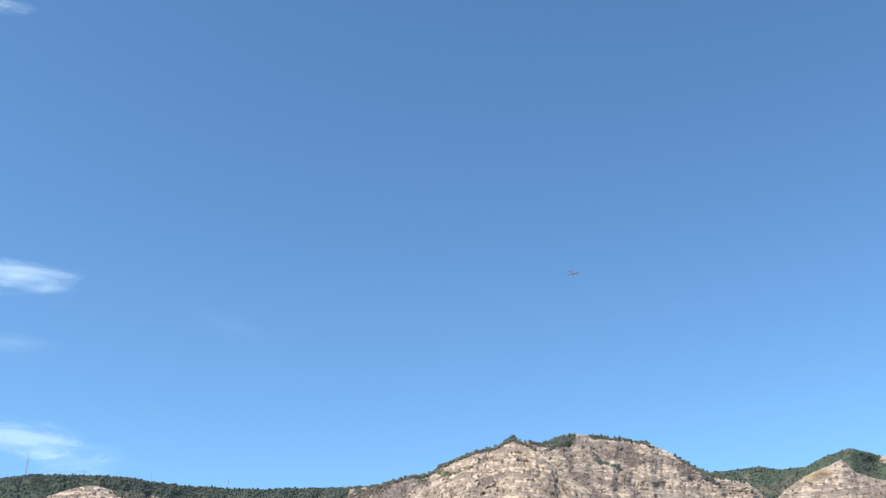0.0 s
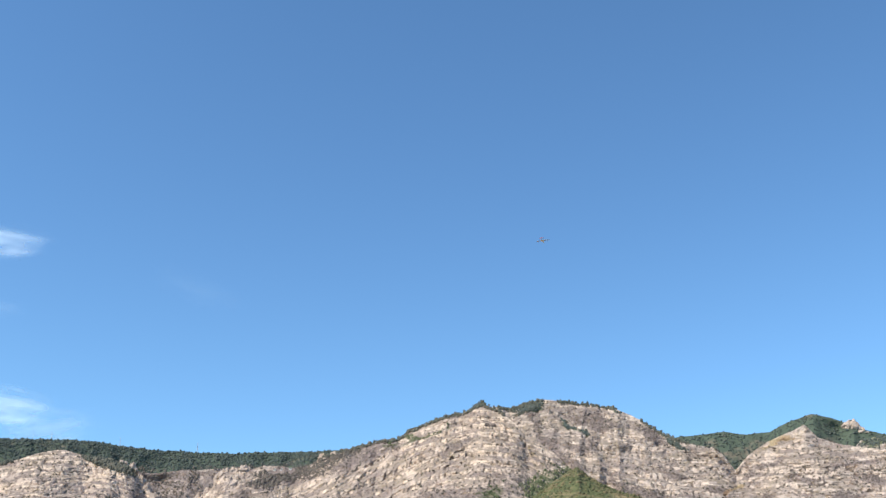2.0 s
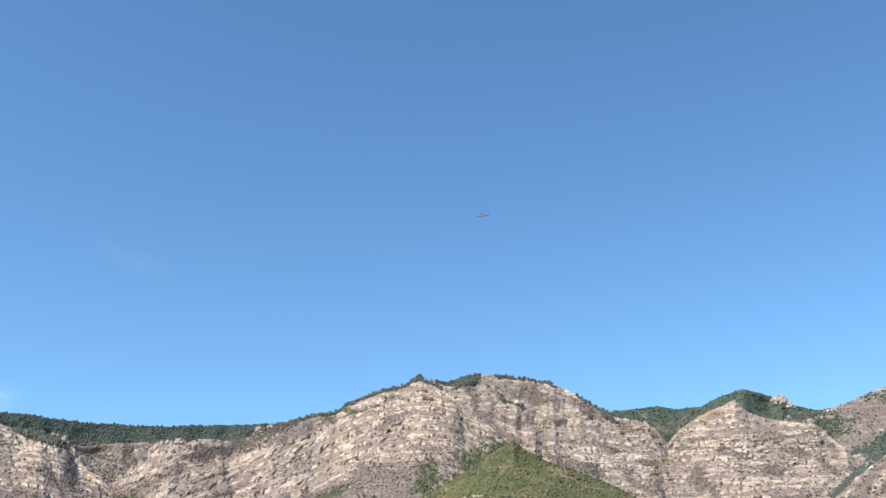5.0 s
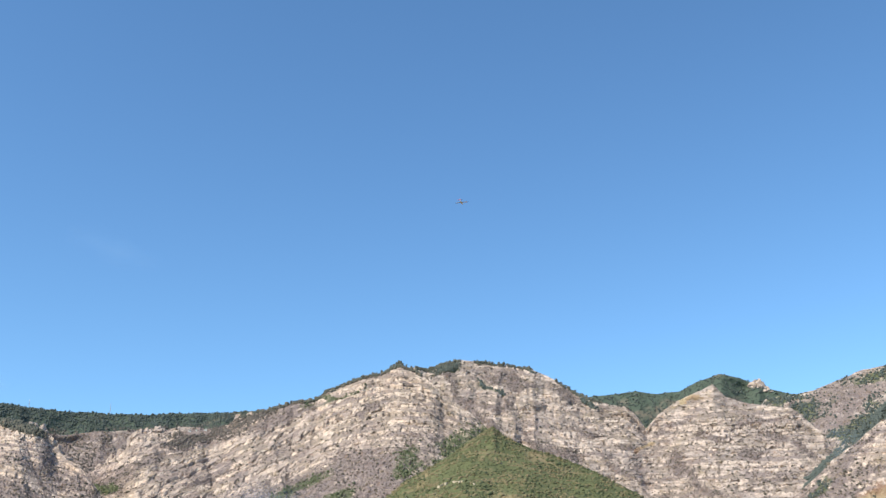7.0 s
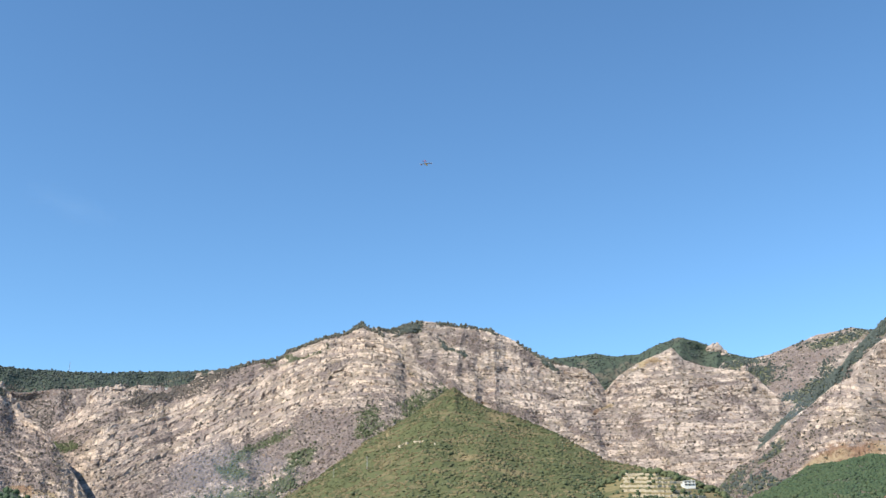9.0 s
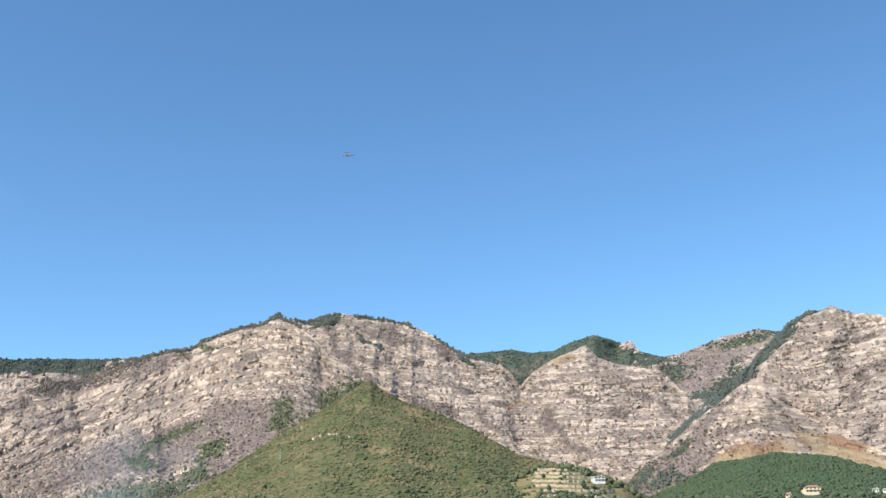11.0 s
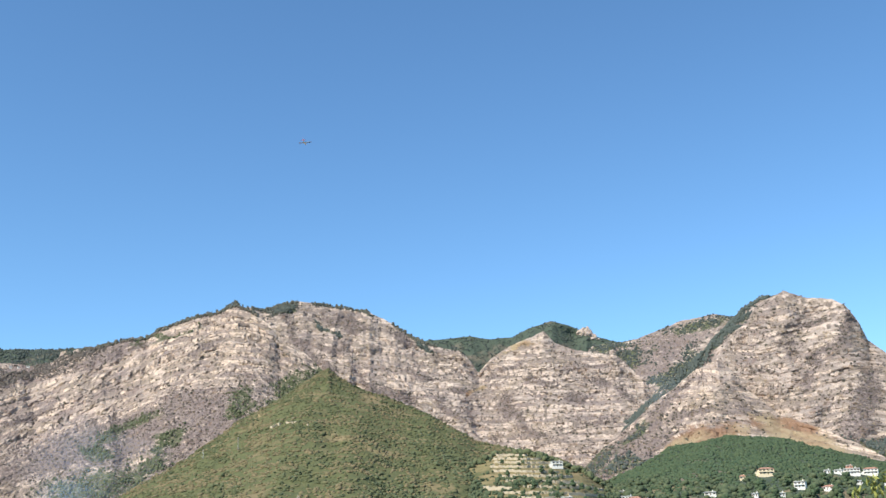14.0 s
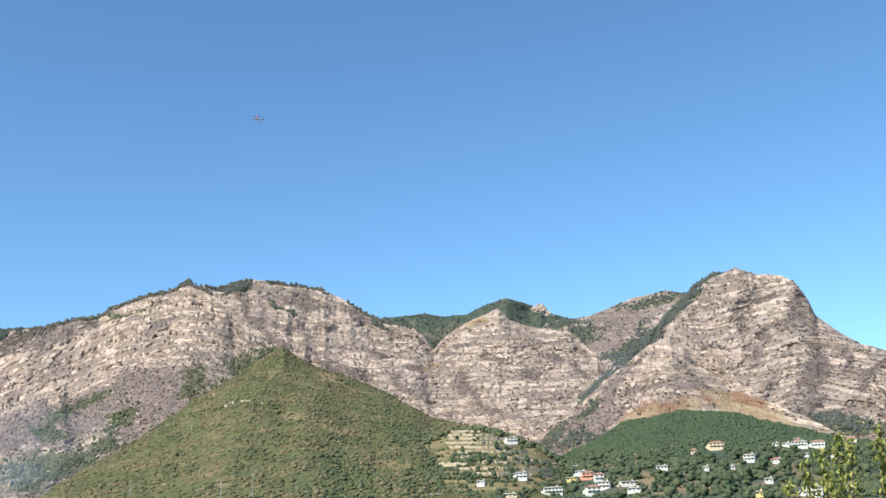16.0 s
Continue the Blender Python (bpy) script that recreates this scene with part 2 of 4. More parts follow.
def land(name, crest, near, low, rock, relief, material, label, rows=170, step=0.046, power=1.3, dip=((0, 0.0),), bed=20.0,
         rough_crest=3.0, green=(), burnt=(), dry=(), back=500.0, category="mountain", seed=1, soft=2.5, tread=0.0, keel=0.55):
    """One flank of hill or mountain: crest holds azimuth, elevation and distance of its ridge, near its foot's distance along the ridge and
    low its foot's height. It rises from the foot to the ridge and falls away behind it. dip: the slope of its beds along the azimuth."""
    ca, ce, cd = (np.array(c, float) for c in zip(*crest))
    az = np.arange(ca[0], ca[-1] + step / 2, step)
    el, dist = soften(np.interp(az, ca, ce), 0.13 / step), np.interp(az, ca, cd)
    foot = np.interp(az, [n[0] for n in near], [n[1] for n in near])
    arc = np.radians(az) * 2000
    top = EYE[2] + dist * np.tan(np.radians(el)) + rough_crest * (fbm(arc / 25, 0 * arc, 0.0, 4, seed + 3))
    top = np.maximum(top, low + 2)
    dist = soften(dist, 0.6 / step)
    line = np.linspace(0, 1, rows) ** (0.8 if rock else 0.9)
    s = np.concatenate([line, 1 + np.linspace(0.02, 1, 14)])[:, None]
    front = np.clip(s, 0, 1)
    a2 = np.broadcast_to(az, (len(s), len(az)))
    # below the ridge the flank forgets the ridge's notches
    calm = soften(top, soft / step)
    hold = smooth(keel, 1.0, front)
    crown = calm * (1 - hold) + top * hold
    shape = front**power
    r = foot + (dist - foot) * front + back * np.clip(s - 1, 0, 1)
    z = np.minimum(low + (crown - low) * shape, low + (top - low) * (0.2 + 0.8 * front))
    z = z - (top - low + 6) * np.clip(s - 1, 0, 1) ** 1.3
    u = np.radians(a2) * dist
    keep = smooth(0, 0.12, front) * (1 - smooth(0.94, 1.0, front) * 0.8) * (s <= 1)
    # ribs and gullies that wander down the slope
    lean = u + 0.35 * (z - low) * np.tanh(2 * value_noise(u / 500, 0 * u, 0.0, seed + 2)) + 60 * fbm(u / 240, z / 170, 0.0, 3, seed)
    gul = np.abs(fbm(lean / 150, z / 500, 0.0, 4, seed + 5)) * 2
    r = r + 1.25 * relief * (gul - 0.5) * keep + 1.5 * relief * fbm(u / 230, z / 160, 0.0, 4, seed + 9) * keep
    bench = np.zeros_like(a2)
    tone, recess_shade = np.full_like(a2, 0.5), np.zeros_like(a2)
    h = z
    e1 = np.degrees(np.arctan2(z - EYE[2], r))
    if rock:
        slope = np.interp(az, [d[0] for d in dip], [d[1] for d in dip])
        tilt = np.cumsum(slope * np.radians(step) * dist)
        # beds run level by elevation as seen from the eye, not by height
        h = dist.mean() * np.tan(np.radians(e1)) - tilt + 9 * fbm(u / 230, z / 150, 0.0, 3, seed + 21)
        run = np.minimum((dist - foot) / (crown - low), 2.0)
        grown = np.maximum(blobs(a2, e1, burnt), blobs(a2, e1, green))
        bare = (1 - 0.6 * grown) * keep * rock
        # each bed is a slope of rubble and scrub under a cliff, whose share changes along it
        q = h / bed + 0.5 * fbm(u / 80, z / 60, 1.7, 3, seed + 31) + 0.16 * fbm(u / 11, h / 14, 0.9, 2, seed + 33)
        ci = np.floor(q)
        fr = q - ci
        share = np.clip(0.5 + 0.7 * fbm(u / 140 + 17.3 * ci, ci * 5.7, 0.5, 3, seed + 41), 0.05, 0.92)
        edge = np.clip(1 - share + 0.14 * value_noise(u / 7, ci * 3.3, 0.0, seed + 43), 0.06, 0.97)
        cliff = smooth(edge - 0.05, edge + 0.05, fr)
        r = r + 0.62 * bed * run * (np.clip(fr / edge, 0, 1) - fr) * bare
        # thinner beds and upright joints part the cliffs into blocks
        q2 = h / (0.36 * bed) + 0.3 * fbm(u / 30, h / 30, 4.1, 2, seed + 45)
        c2 = np.floor(q2)
        f2 = q2 - c2
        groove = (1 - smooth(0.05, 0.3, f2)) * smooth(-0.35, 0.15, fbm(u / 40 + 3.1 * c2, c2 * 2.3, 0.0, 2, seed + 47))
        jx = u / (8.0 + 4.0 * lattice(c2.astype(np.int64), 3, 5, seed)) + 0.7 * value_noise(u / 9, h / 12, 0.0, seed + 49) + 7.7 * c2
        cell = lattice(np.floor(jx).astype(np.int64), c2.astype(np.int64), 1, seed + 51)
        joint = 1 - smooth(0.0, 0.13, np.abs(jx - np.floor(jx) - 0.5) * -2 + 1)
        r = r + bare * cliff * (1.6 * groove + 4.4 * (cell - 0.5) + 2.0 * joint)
        # ribs, chimneys and loose relief
        crack = 1 - smooth(0.0, 0.14, np.abs(fbm(lean / 46, z / 140, 2.2, 3, seed + 57)))
        r = r + bare * (5.5 * fbm(u / 42, h / 30, 0.0, 4, seed + 53) + 1.3 * value_noise(u / 5, h / 4, 0.0, seed + 61) + 1.8 * crack)
        patch = smooth(0.08, 0.4, fbm(u / 120, h / 48, 3.0, 3, seed + 63))
        bench = np.clip((1 - cliff) * smooth(-0.6, 0.05, fbm(u / 34, h / 12, 6.0, 3, seed + 65)) + 0.3 * crack * (1 - 0.5 * cliff) + 0.8 * patch * (1 - 0.45 * cliff), 0, 1)
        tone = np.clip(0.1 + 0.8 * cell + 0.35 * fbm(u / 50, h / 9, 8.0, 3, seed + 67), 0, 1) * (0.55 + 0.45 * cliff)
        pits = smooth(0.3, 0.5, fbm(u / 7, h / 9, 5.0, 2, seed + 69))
        # mask for the shade painted into grooves, joints and pits
        recess_shade = np.clip(groove * 0.7 + 0.8 * joint + 0.9 * pits, 0, 1) * cliff
        r = r + 2.2 * bare * pits * cliff
        z = z + 1.0 * rock * value_noise(u / 6, r / 7, 0.0, seed + 71) * keep
    else:
        z = z + 2.6 * fbm(u / 26, r / 26, 0.0, 4, seed + 81) * keep * (0.3 if tread else 1.0)
    riser = np.zeros_like(a2)
    if tread:
        # cultivated steps cut into the slope
        q = z / tread + 0.5 * fbm(u / 60, r / 60, 0.0, 2, seed + 85)
        fr = q - np.floor(q)
        worked = smooth(-0.5, 0.1, fbm(u / 45, r / 45, 0.0, 2, seed + 86))
        z = z + worked * tread * (smooth(0.6, 1.0, fr) - fr) * 0.8 * (s <= 1)
        riser = worked * smooth(0.55, 0.7, fr) * (1 - smooth(0.93, 1.0, fr))
    rad = np.radians(a2)
    co = np.stack([np.sin(rad) * r, np.cos(rad) * r, z], -1)
    e2 = np.degrees(np.arctan2(z - EYE[2], r))
    wob = 1.1 * fbm(u / 75, z / 55, 0.0, 5, seed + 91)
    wob2 = 0.7 * fbm(u / 60, z / 40, 3.3, 5, seed + 93)
    cover = np.stack([blobs(a2 + wob, e2 + wob2, g) for g in (green, burnt, dry)] + [bench], -1)
    cover[..., 2] = np.maximum(cover[..., 2] * (0.35 if tread else 1.0 if rock else 0.6), 0.55 * riser)
    # the sheet goes down to the ground all round
    around = ((1, 1), (1, 1), (0, 0))
    whole = np.pad(co, around, mode="edge")
    whole[0, :, 2] = whole[-1, :, 2] = whole[:, 0, 2] = whole[:, -1, 2] = -4
    nr, nc = whole.shape[:2]
    idx = np.arange(nr * nc).reshape(nr, nc)
    quads = np.stack([idx[:-1, :-1], idx[:-1, 1:], idx[1:, 1:], idx[1:, :-1]], -1).reshape(-1, 4)
    me = bpy.data.meshes.new(name)
    me.vertices.add(nr * nc)
    me.vertices.foreach_set("co", whole.reshape(-1).astype(np.float32))
    me.loops.add(quads.size)
    me.loops.foreach_set("vertex_index", quads.reshape(-1).astype(np.int32))
    me.polygons.add(len(quads))
    me.polygons.foreach_set("loop_start", np.arange(0, quads.size, 4, dtype=np.int32))
    me.update(calc_edges=True)
    lay = me.color_attributes.new("cover", "FLOAT_COLOR", "POINT")
    lay.data.foreach_set("color", np.pad(cover, around, mode="edge").reshape(-1).astype(np.float32))
    bedding = me.attributes.new("bedding", "FLOAT_VECTOR", "POINT")
    bedding.data.foreach_set("vector", np.pad(np.stack([u, h, 0.25 * r], -1), around, mode="edge").reshape(-1).astype(np.float32))
    strata = me.attributes.new("strata", "FLOAT_VECTOR", "POINT")
    strata.data.foreach_set("vector", np.pad(np.stack([tone, bench, recess_shade], -1), around, mode="edge").reshape(-1).astype(np.float32))
    me.polygons.foreach_set("use_smooth", np.full(len(quads), not rock))
    me.materials.append(material)
    ob = tagged(new(name, me), label, category, kind="structure")
    ALL[name] = dict(az=az, el=e2, co=co, cover=cover, rows=rows)
    return ob


def spot(name, az, el):
    """The place on a flank of land at that azimuth and elevation."""
    g = ALL[name]
    c = int(np.clip(np.searchsorted(g["az"], az), 0, len(g["az"]) - 1))
    col = g["el"][: g["rows"], c]
    hit = np.nonzero(col >= el)[0]
    k = hit[0] if len(hit) else g["rows"] - 1
    return Vector(g["co"][k, c])


# ground to the horizon
bm = bmesh.new()
bmesh.ops.create_circle(bm, cap_ends=True, segments=96, radius=4900)
me = bpy.data.meshes.new("ground")
bm.to_mesh(me)
bm.free()
me.materials.append(GROUND_SOIL)
tagged(new("ground", me), "dry grassy valley ground reaching the horizon", "ground", kind="structure")

land("far_forest_ridge", [(-46, 8.20, 3300), (-36, 9.80, 3300), (-29.3, 10.20, 3300), (-27.7, 10.55, 3300), (-23.7, 10.70, 3300), (-21.8, 10.50, 3350), (-19.8, 10.40, 3400),
     (-16.5, 10.35, 3400), (-13.2, 10.50, 3400), (-10.8, 10.65, 3350), (-7, 10.80, 3200), (-2, 9.20, 3200), (2, 6.20, 3200)],
     [(-46, 2300), (2, 2400)], 60, 0, 30, FOREST_FLOOR, "long plateau ridge covered in dark green forest", rows=90, step=0.1, power=0.9, rough_crest=4, seed=11)
land("left_outcrop_mountain", [(-35, 6.8, 2300), (-29.6, 8.6, 2300), (-26.7, 9.6, 2300), (-25.6, 10.05, 2300), (-24.6, 10.2, 2300), (-23.4, 9.85, 2300), (-22, 9.7, 2250),
     (-21.0, 9.3, 2200), (-20.3, 8.45, 2150), (-18.9, 7.4, 2000), (-17.6, 5.7, 1850), (-16.5, 4.0, 1700), (-14, 1.0, 1500)],
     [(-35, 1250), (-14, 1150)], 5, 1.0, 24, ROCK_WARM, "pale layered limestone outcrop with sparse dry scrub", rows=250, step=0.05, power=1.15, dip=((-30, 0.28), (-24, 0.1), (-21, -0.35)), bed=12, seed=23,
     green=[(-20.5, 3.3, 2.5, 0.8, -8)], burnt=[(-20.3, 7.3, 1.7, 0.6, -48), (-21.5, 5.4, 2.5, 0.5, -30), (-18.6, 5.6, 1.4, 0.5, -45), (-23, 6.3, 3, 0.6, -15), (-21.5, 7.2, 1.5, 0.3, -40), (-19.5, 5.3, 2.0, 0.3, -45)], dry=[(-19.3, 4.25, 1.0, 0.22, -8)])
land("dome_mountain", [(-22, 4, 2500), (-20, 6.0, 2500), (-19, 7.0, 2500), (-18.3, 7.6, 2490), (-17.65, 8.1, 2480), (-17, 8.6, 2460), (-16.5, 9.3, 2450), (-15.4, 9.6, 2450), (-14.8, 9.68, 2450), (-13.9, 9.72, 2470), (-12.8, 9.76, 2480), (-12.2, 9.85, 2480),
     (-11.6, 10.0, 2470), (-11.3, 10.3, 2460), (-10.4, 10.65, 2450), (-9.3, 10.93, 2450), (-8.1, 11.12, 2450), (-7.1, 11.25, 2430), (-6.5, 11.7, 2420), (-5, 12.3, 2400), (-4, 12.6, 2380), (-2.5, 13.1, 2350), (-1.5, 12.75, 2320),
     (-0.6, 12.05, 2280), (0, 11.2, 2250), (1.3, 10.6, 2230), (2.2, 9.8, 2200), (4, 8.2, 2150), (7, 6, 2100), (11, 2, 2000)],
     [(-22, 1500), (11, 1500)], 20, 1.0, 17, ROCK_WARM, "pale limestone mountain with slanting rock beds and burnt scrub", rows=290, power=1.25,
     dip=((-20, 0.25), (-12, 0.45), (-6, 0.40), (-3.5, 0.2), (-1.5, -0.1), (0, -0.45), (3, -0.6)), bed=19, seed=37, soft=1.2, rough_crest=6.0,
     green=[(-7, 4.4, 1.6, 0.5, 25), (-9.3, 3.6, 2.6, 1.0, 15), (-7.7, 6.6, 1.7, 0.4, 30), (-9.4, 5.4, 1.0, 0.4, 20), (-1.9, 8.0, 0.8, 0.9, 60), (0.9, 8.6, 1.9, 0.8, 38), (-18.3, 6.6, 0.5, 0.35, -30), (-5.6, 5.9, 1.4, 0.4, 30), (-6.3, 11.4, 1.6, 0.12, 22)],
     burnt=[(-18.4, 6.9, 1.3, 0.7, -45), (-6.3, 4.6, 2.6, 0.6, 36), (-8.6, 3.0, 2.6, 0.7, 28), (-7.5, 6.5, 9.5, 1.25, 19.5), (-2.8, 6.8, 2.7, 1.1, 42), (-4.5, 5.0, 1.8, 0.8, 40), (-3.6, 11.0, 1.4, 0.2, 30), (-9.0, 10.5, 2.4, 0.45, 22), (-12.9, 9.3, 1.9, 0.55, 6), (-14.4, 8.7, 1.2, 0.4, 10), (-16.3, 8.0, 1.4, 0.3, 24), (-8, 6.2, 3.5, 0.45, 28), (-17.6, 7.3, 1.0, 0.5, 30), (-12.5, 7.4, 2.2, 0.22, 25)])
land("gorge_slope", [(-23, 8.9, 2800), (-21.5, 9.2, 2800), (-19.5, 9.3, 2780), (-18.4, 9.45, 2760), (-17.6, 9.5, 2750), (-16, 9.6, 2750), (-14.4, 9.3, 2750), (-13, 8, 2750)],
     [(-23, 2350), (-13, 2400)], 120, 0.8, 22, ROCK_GREY, "burnt brown gorge side with pale rock knobs", rows=120, step=0.06, power=1.0, bed=20, seed=61, burnt=[(-19.5, 9.0, 2.8, 0.9, 0), (-16, 8.8, 2.6, 1.2, 5), (-18.2, 7.7, 1.6, 1.3, 0)], green=[(-18.1, 6.9, 0.4, 0.4, 0)])
land("cliff_mountain", [(-5, 11.0, 2650), (-2.5, 12.65, 2650), (-1.8, 13.0, 2650), (-0.9, 12.85, 2650), (-0.1, 13.1, 2650), (0.9, 13.35, 2650), (2.6, 13.1, 2650), (4.8, 12.75, 2620),
     (5.7, 12.35, 2600), (7, 11.5, 2560), (8, 10.95, 2520), (9, 10.6, 2500), (10, 10.45, 2480), (10.5, 9.9, 2480), (10.9, 9.25, 2480), (11.1, 9.5, 2480), (11.6, 10.0, 2490), (12.7, 10.65, 2500), (14.0, 11.1, 2500),
     (14.6, 11.33, 2500), (15.2, 10.6, 2480), (16.4, 10.15, 2450), (18.5, 9.8, 2420), (19.1, 9.2, 2400), (19.8, 8.45, 2350), (20.2, 7.5, 2300), (20.8, 6, 2200), (22, 3, 2000)],
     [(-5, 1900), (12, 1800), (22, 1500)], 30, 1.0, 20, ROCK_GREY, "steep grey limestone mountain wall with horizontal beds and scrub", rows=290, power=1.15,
     dip=((0, 0.1), (4, -0.16), (9, -0.12), (13, 0.02), (20, -0.05)), bed=18, seed=41, soft=1.6, keel=0.74,
     green=[(-0.1, 12.75, 0.9, 0.3, 22), (7.7, 10.95, 0.8, 0.14, -30), (2.6, 11.6, 0.4, 0.12, -40), (3.5, 12.95, 2.2, 0.07, -8)],
     # the first patch darkens the wall beside the dome's edge, in place of shading
     burnt=[(1.3, 11.2, 2.0, 0.3, -38), (2.6, 9.9, 1.4, 0.25, -30), (3.9, 12.0, 1.5, 0.35, -10), (6.4, 11.3, 1.3, 0.25, -20), (3.0, 10.7, 1.0, 0.3, -30), (5.8, 8.2, 2.0, 0.35, -35), (8.0, 9.2, 1.2, 0.2, -5), (9.2, 7.3, 1.5, 0.25, -35),
            (15.9, 7.7, 0.7, 0.5, 20), (12.0, 7.2, 0.5, 1.0, 10), (14.4, 8.6, 1.3, 0.2, 8), (17.6, 8.3, 1.0, 0.25, -10), (10.0, 8.4, 1.0, 0.3, -15), (13.0, 9.5, 0.9, 0.15, 10), (17.0, 9.4, 0.9, 0.15, 5), (13.2, 6.4, 1.6, 0.25, -30), (16.8, 6.3, 1.2, 0.2, 10), (11.6, 8.9, 0.9, 0.2, 15), (18.9, 7.7, 0.6, 0.4, -50)],
     dry=[(13.9, 10.55, 0.9, 0.1, 5), (10.9, 8.15, 0.3, 0.12, 30)])
land("green_saddle_ridge", [(3, 8.12, 3300), (7, 10.87, 3300), (8, 11.07, 3300), (10.4, 11.22, 3300), (11.6, 11.02, 3300), (12.8, 11.07, 3300), (13.8, 11.47, 3250), (15, 11.82, 3200),
     (16, 11.57, 3200), (16.6, 11.27, 3200), (16.95, 11.38, 3200), (17.3, 10.92, 3200), (18.4, 10.54, 3200), (20.1, 10.22, 3200), (24, 8.12, 3200)],
     [(3, 2600), (24, 2600)], 100, 0, 25, FOREST_FLOOR, "rounded dark green ridge behind the cliffs", rows=80, step=0.08, power=0.9, rough_crest=3, seed=53)
land("back_right_ridge", [(15, 8, 2950), (17.2, 10.35, 2950), (18.3, 10.45, 2950), (19.5, 10.55, 2950), (20.7, 10.95, 2900), (22.1, 11.35, 2900), (24, 11.6, 2900), (25, 11.3, 2900), (28, 9, 2900), (31, 6, 2900)],
     [(15, 2250), (31, 2100)], 80, 0.5, 30, ROCK_GREY, "burnt grey and green ridge behind the gorge", rows=130, step=0.07, power=1.0, seed=71,
     green=[(18.2, 10.2, 1.0, 0.3, 5), (23.2, 11.2, 1.6, 0.32, 10), (21.6, 8.4, 2.2, 0.5, 45), (19.4, 9.7, 0.6, 0.4, 30)], burnt=[(20.8, 10.0, 2.8, 1.1, 20), (20, 9, 1.8, 1.2, 30), (22.6, 10.3, 1.5, 0.6, 20)])
land("right_flank", [(15, 2.5, 2000), (17, 5.0, 2050), (18.5, 6.1, 2100), (20.1, 7.3, 2150), (21.5, 8.5, 2200), (22.8, 9.35, 2250), (24.1, 10.6, 2300), (25.4, 11.7, 2330), (26.5, 12.3, 2350), (27.5, 12.2, 2350), (29, 11, 2350), (31, 8, 2350)],
     [(15, 1650), (31, 1700)], 40, 0.6, 26, ROCK_GREY, "steep wooded mountain flank with rock ledges", rows=150, step=0.07, power=1.0, seed=79, dip=((15, 0.3),),
     green=[(21.6, 8.2, 3.0, 0.7, 45), (24.3, 10.6, 2.2, 0.4, 45), (19, 6.3, 2, 0.7, 40), (26.3, 12.2, 0.9, 0.3, 20)], burnt=[(23.3, 9.3, 1.6, 0.5, 45), (25.2, 11.0, 1.2, 0.4, 40)])
land("right_peak_mountain", [(23.2, 5, 2050), (23.75, 9.0, 2080), (24.0, 9.6, 2100), (24.4, 10.3, 2120), (25.5, 10.95, 2140), (25.85, 11.5, 2150), (26.2, 11.9, 2150), (27.6, 12.5, 2150), (28.7, 12.0, 2150), (29.9, 11.8, 2120), (30.5, 11.45, 2100),
     (31.1, 10.4, 2080), (31.4, 9.5, 2050), (32.3, 8.65, 2000), (33.5, 7.8, 1950), (34.5, 7.45, 1950), (38, 5.4, 1900)],
     [(23.2, 1500), (38, 1430)], 25, 1.0, 34, ROCK_GREY, "bold limestone peak with curving beds and burnt gullies", rows=290, power=1.2,
     dip=((24, -0.25), (26, -0.05), (28, 0.12), (30, 0.1), (32, -0.3), (36, -0.1)), bed=17, seed=83, soft=0.9,
     burnt=[(30.1, 10.5, 0.9, 0.45, 65), (29.3, 9.1, 1.1, 0.4, 55), (28.3, 7.6, 0.8, 0.25, 45), (30.6, 6.5, 2.3, 0.6, 52), (30.2, 4.9, 1.1, 0.5, 40), (31.9, 4.5, 1.3, 0.45, 10), (32.6, 7.2, 0.9, 0.22, 55), (33.6, 6.4, 1.4, 0.3, 40), (26.6, 8.4, 0.5, 0.15, 0), (27.6, 9.6, 0.5, 0.15, 10), (28.0, 10.8, 1.2, 0.15, 12), (27.2, 10.1, 0.9, 0.12, 4)],
     green=[(25.2, 11.6, 0.8, 0.2, 45), (32.3, 3.9, 2.5, 0.5, -15)])
land("front_spur", [(14, 2.0, 1600), (16.6, 4.2, 1650), (17.9, 5.25, 1700), (20.1, 7.0, 1760), (22.7, 8.75, 1830), (23.8, 9.2, 1850), (24.4, 8.6, 1840), (25, 7.7, 1800), (26.6, 6.1, 1720), (29, 5.1, 1650), (31.6, 3.6, 1550), (34, 2.6, 1450), (38, 2, 1430)],
     [(14, 1250), (38, 1220)], 20, 0.8, 22, ROCK_WARM, "rounded limestone spur with dry grass and burnt foot", rows=220, power=1.1, dip=((16, 0.45), (21, 0.2), (24, -0.1), (28, -0.3)), bed=13, seed=97,
     green=[(16.9, 4.0, 1.6, 0.5, 38), (19.0, 5.7, 1.0, 0.25, 40), (18.4, 3.9, 1.3, 0.4, 20)], burnt=[(18.0, 4.2, 3.0, 1.3, 40), (20.6, 6.6, 2.8, 0.42, 40), (19.8, 5.2, 1.9, 0.6, 30), (22.5, 6.4, 1.6, 0.25, 10), (25.0, 6.4, 1.2, 0.25, -30)], dry=[(23.0, 5.2, 2.2, 0.5, 5), (21.0, 4.8, 1.2, 0.25, 20), (28.2, 4.75, 3.3, 0.55, -22)])
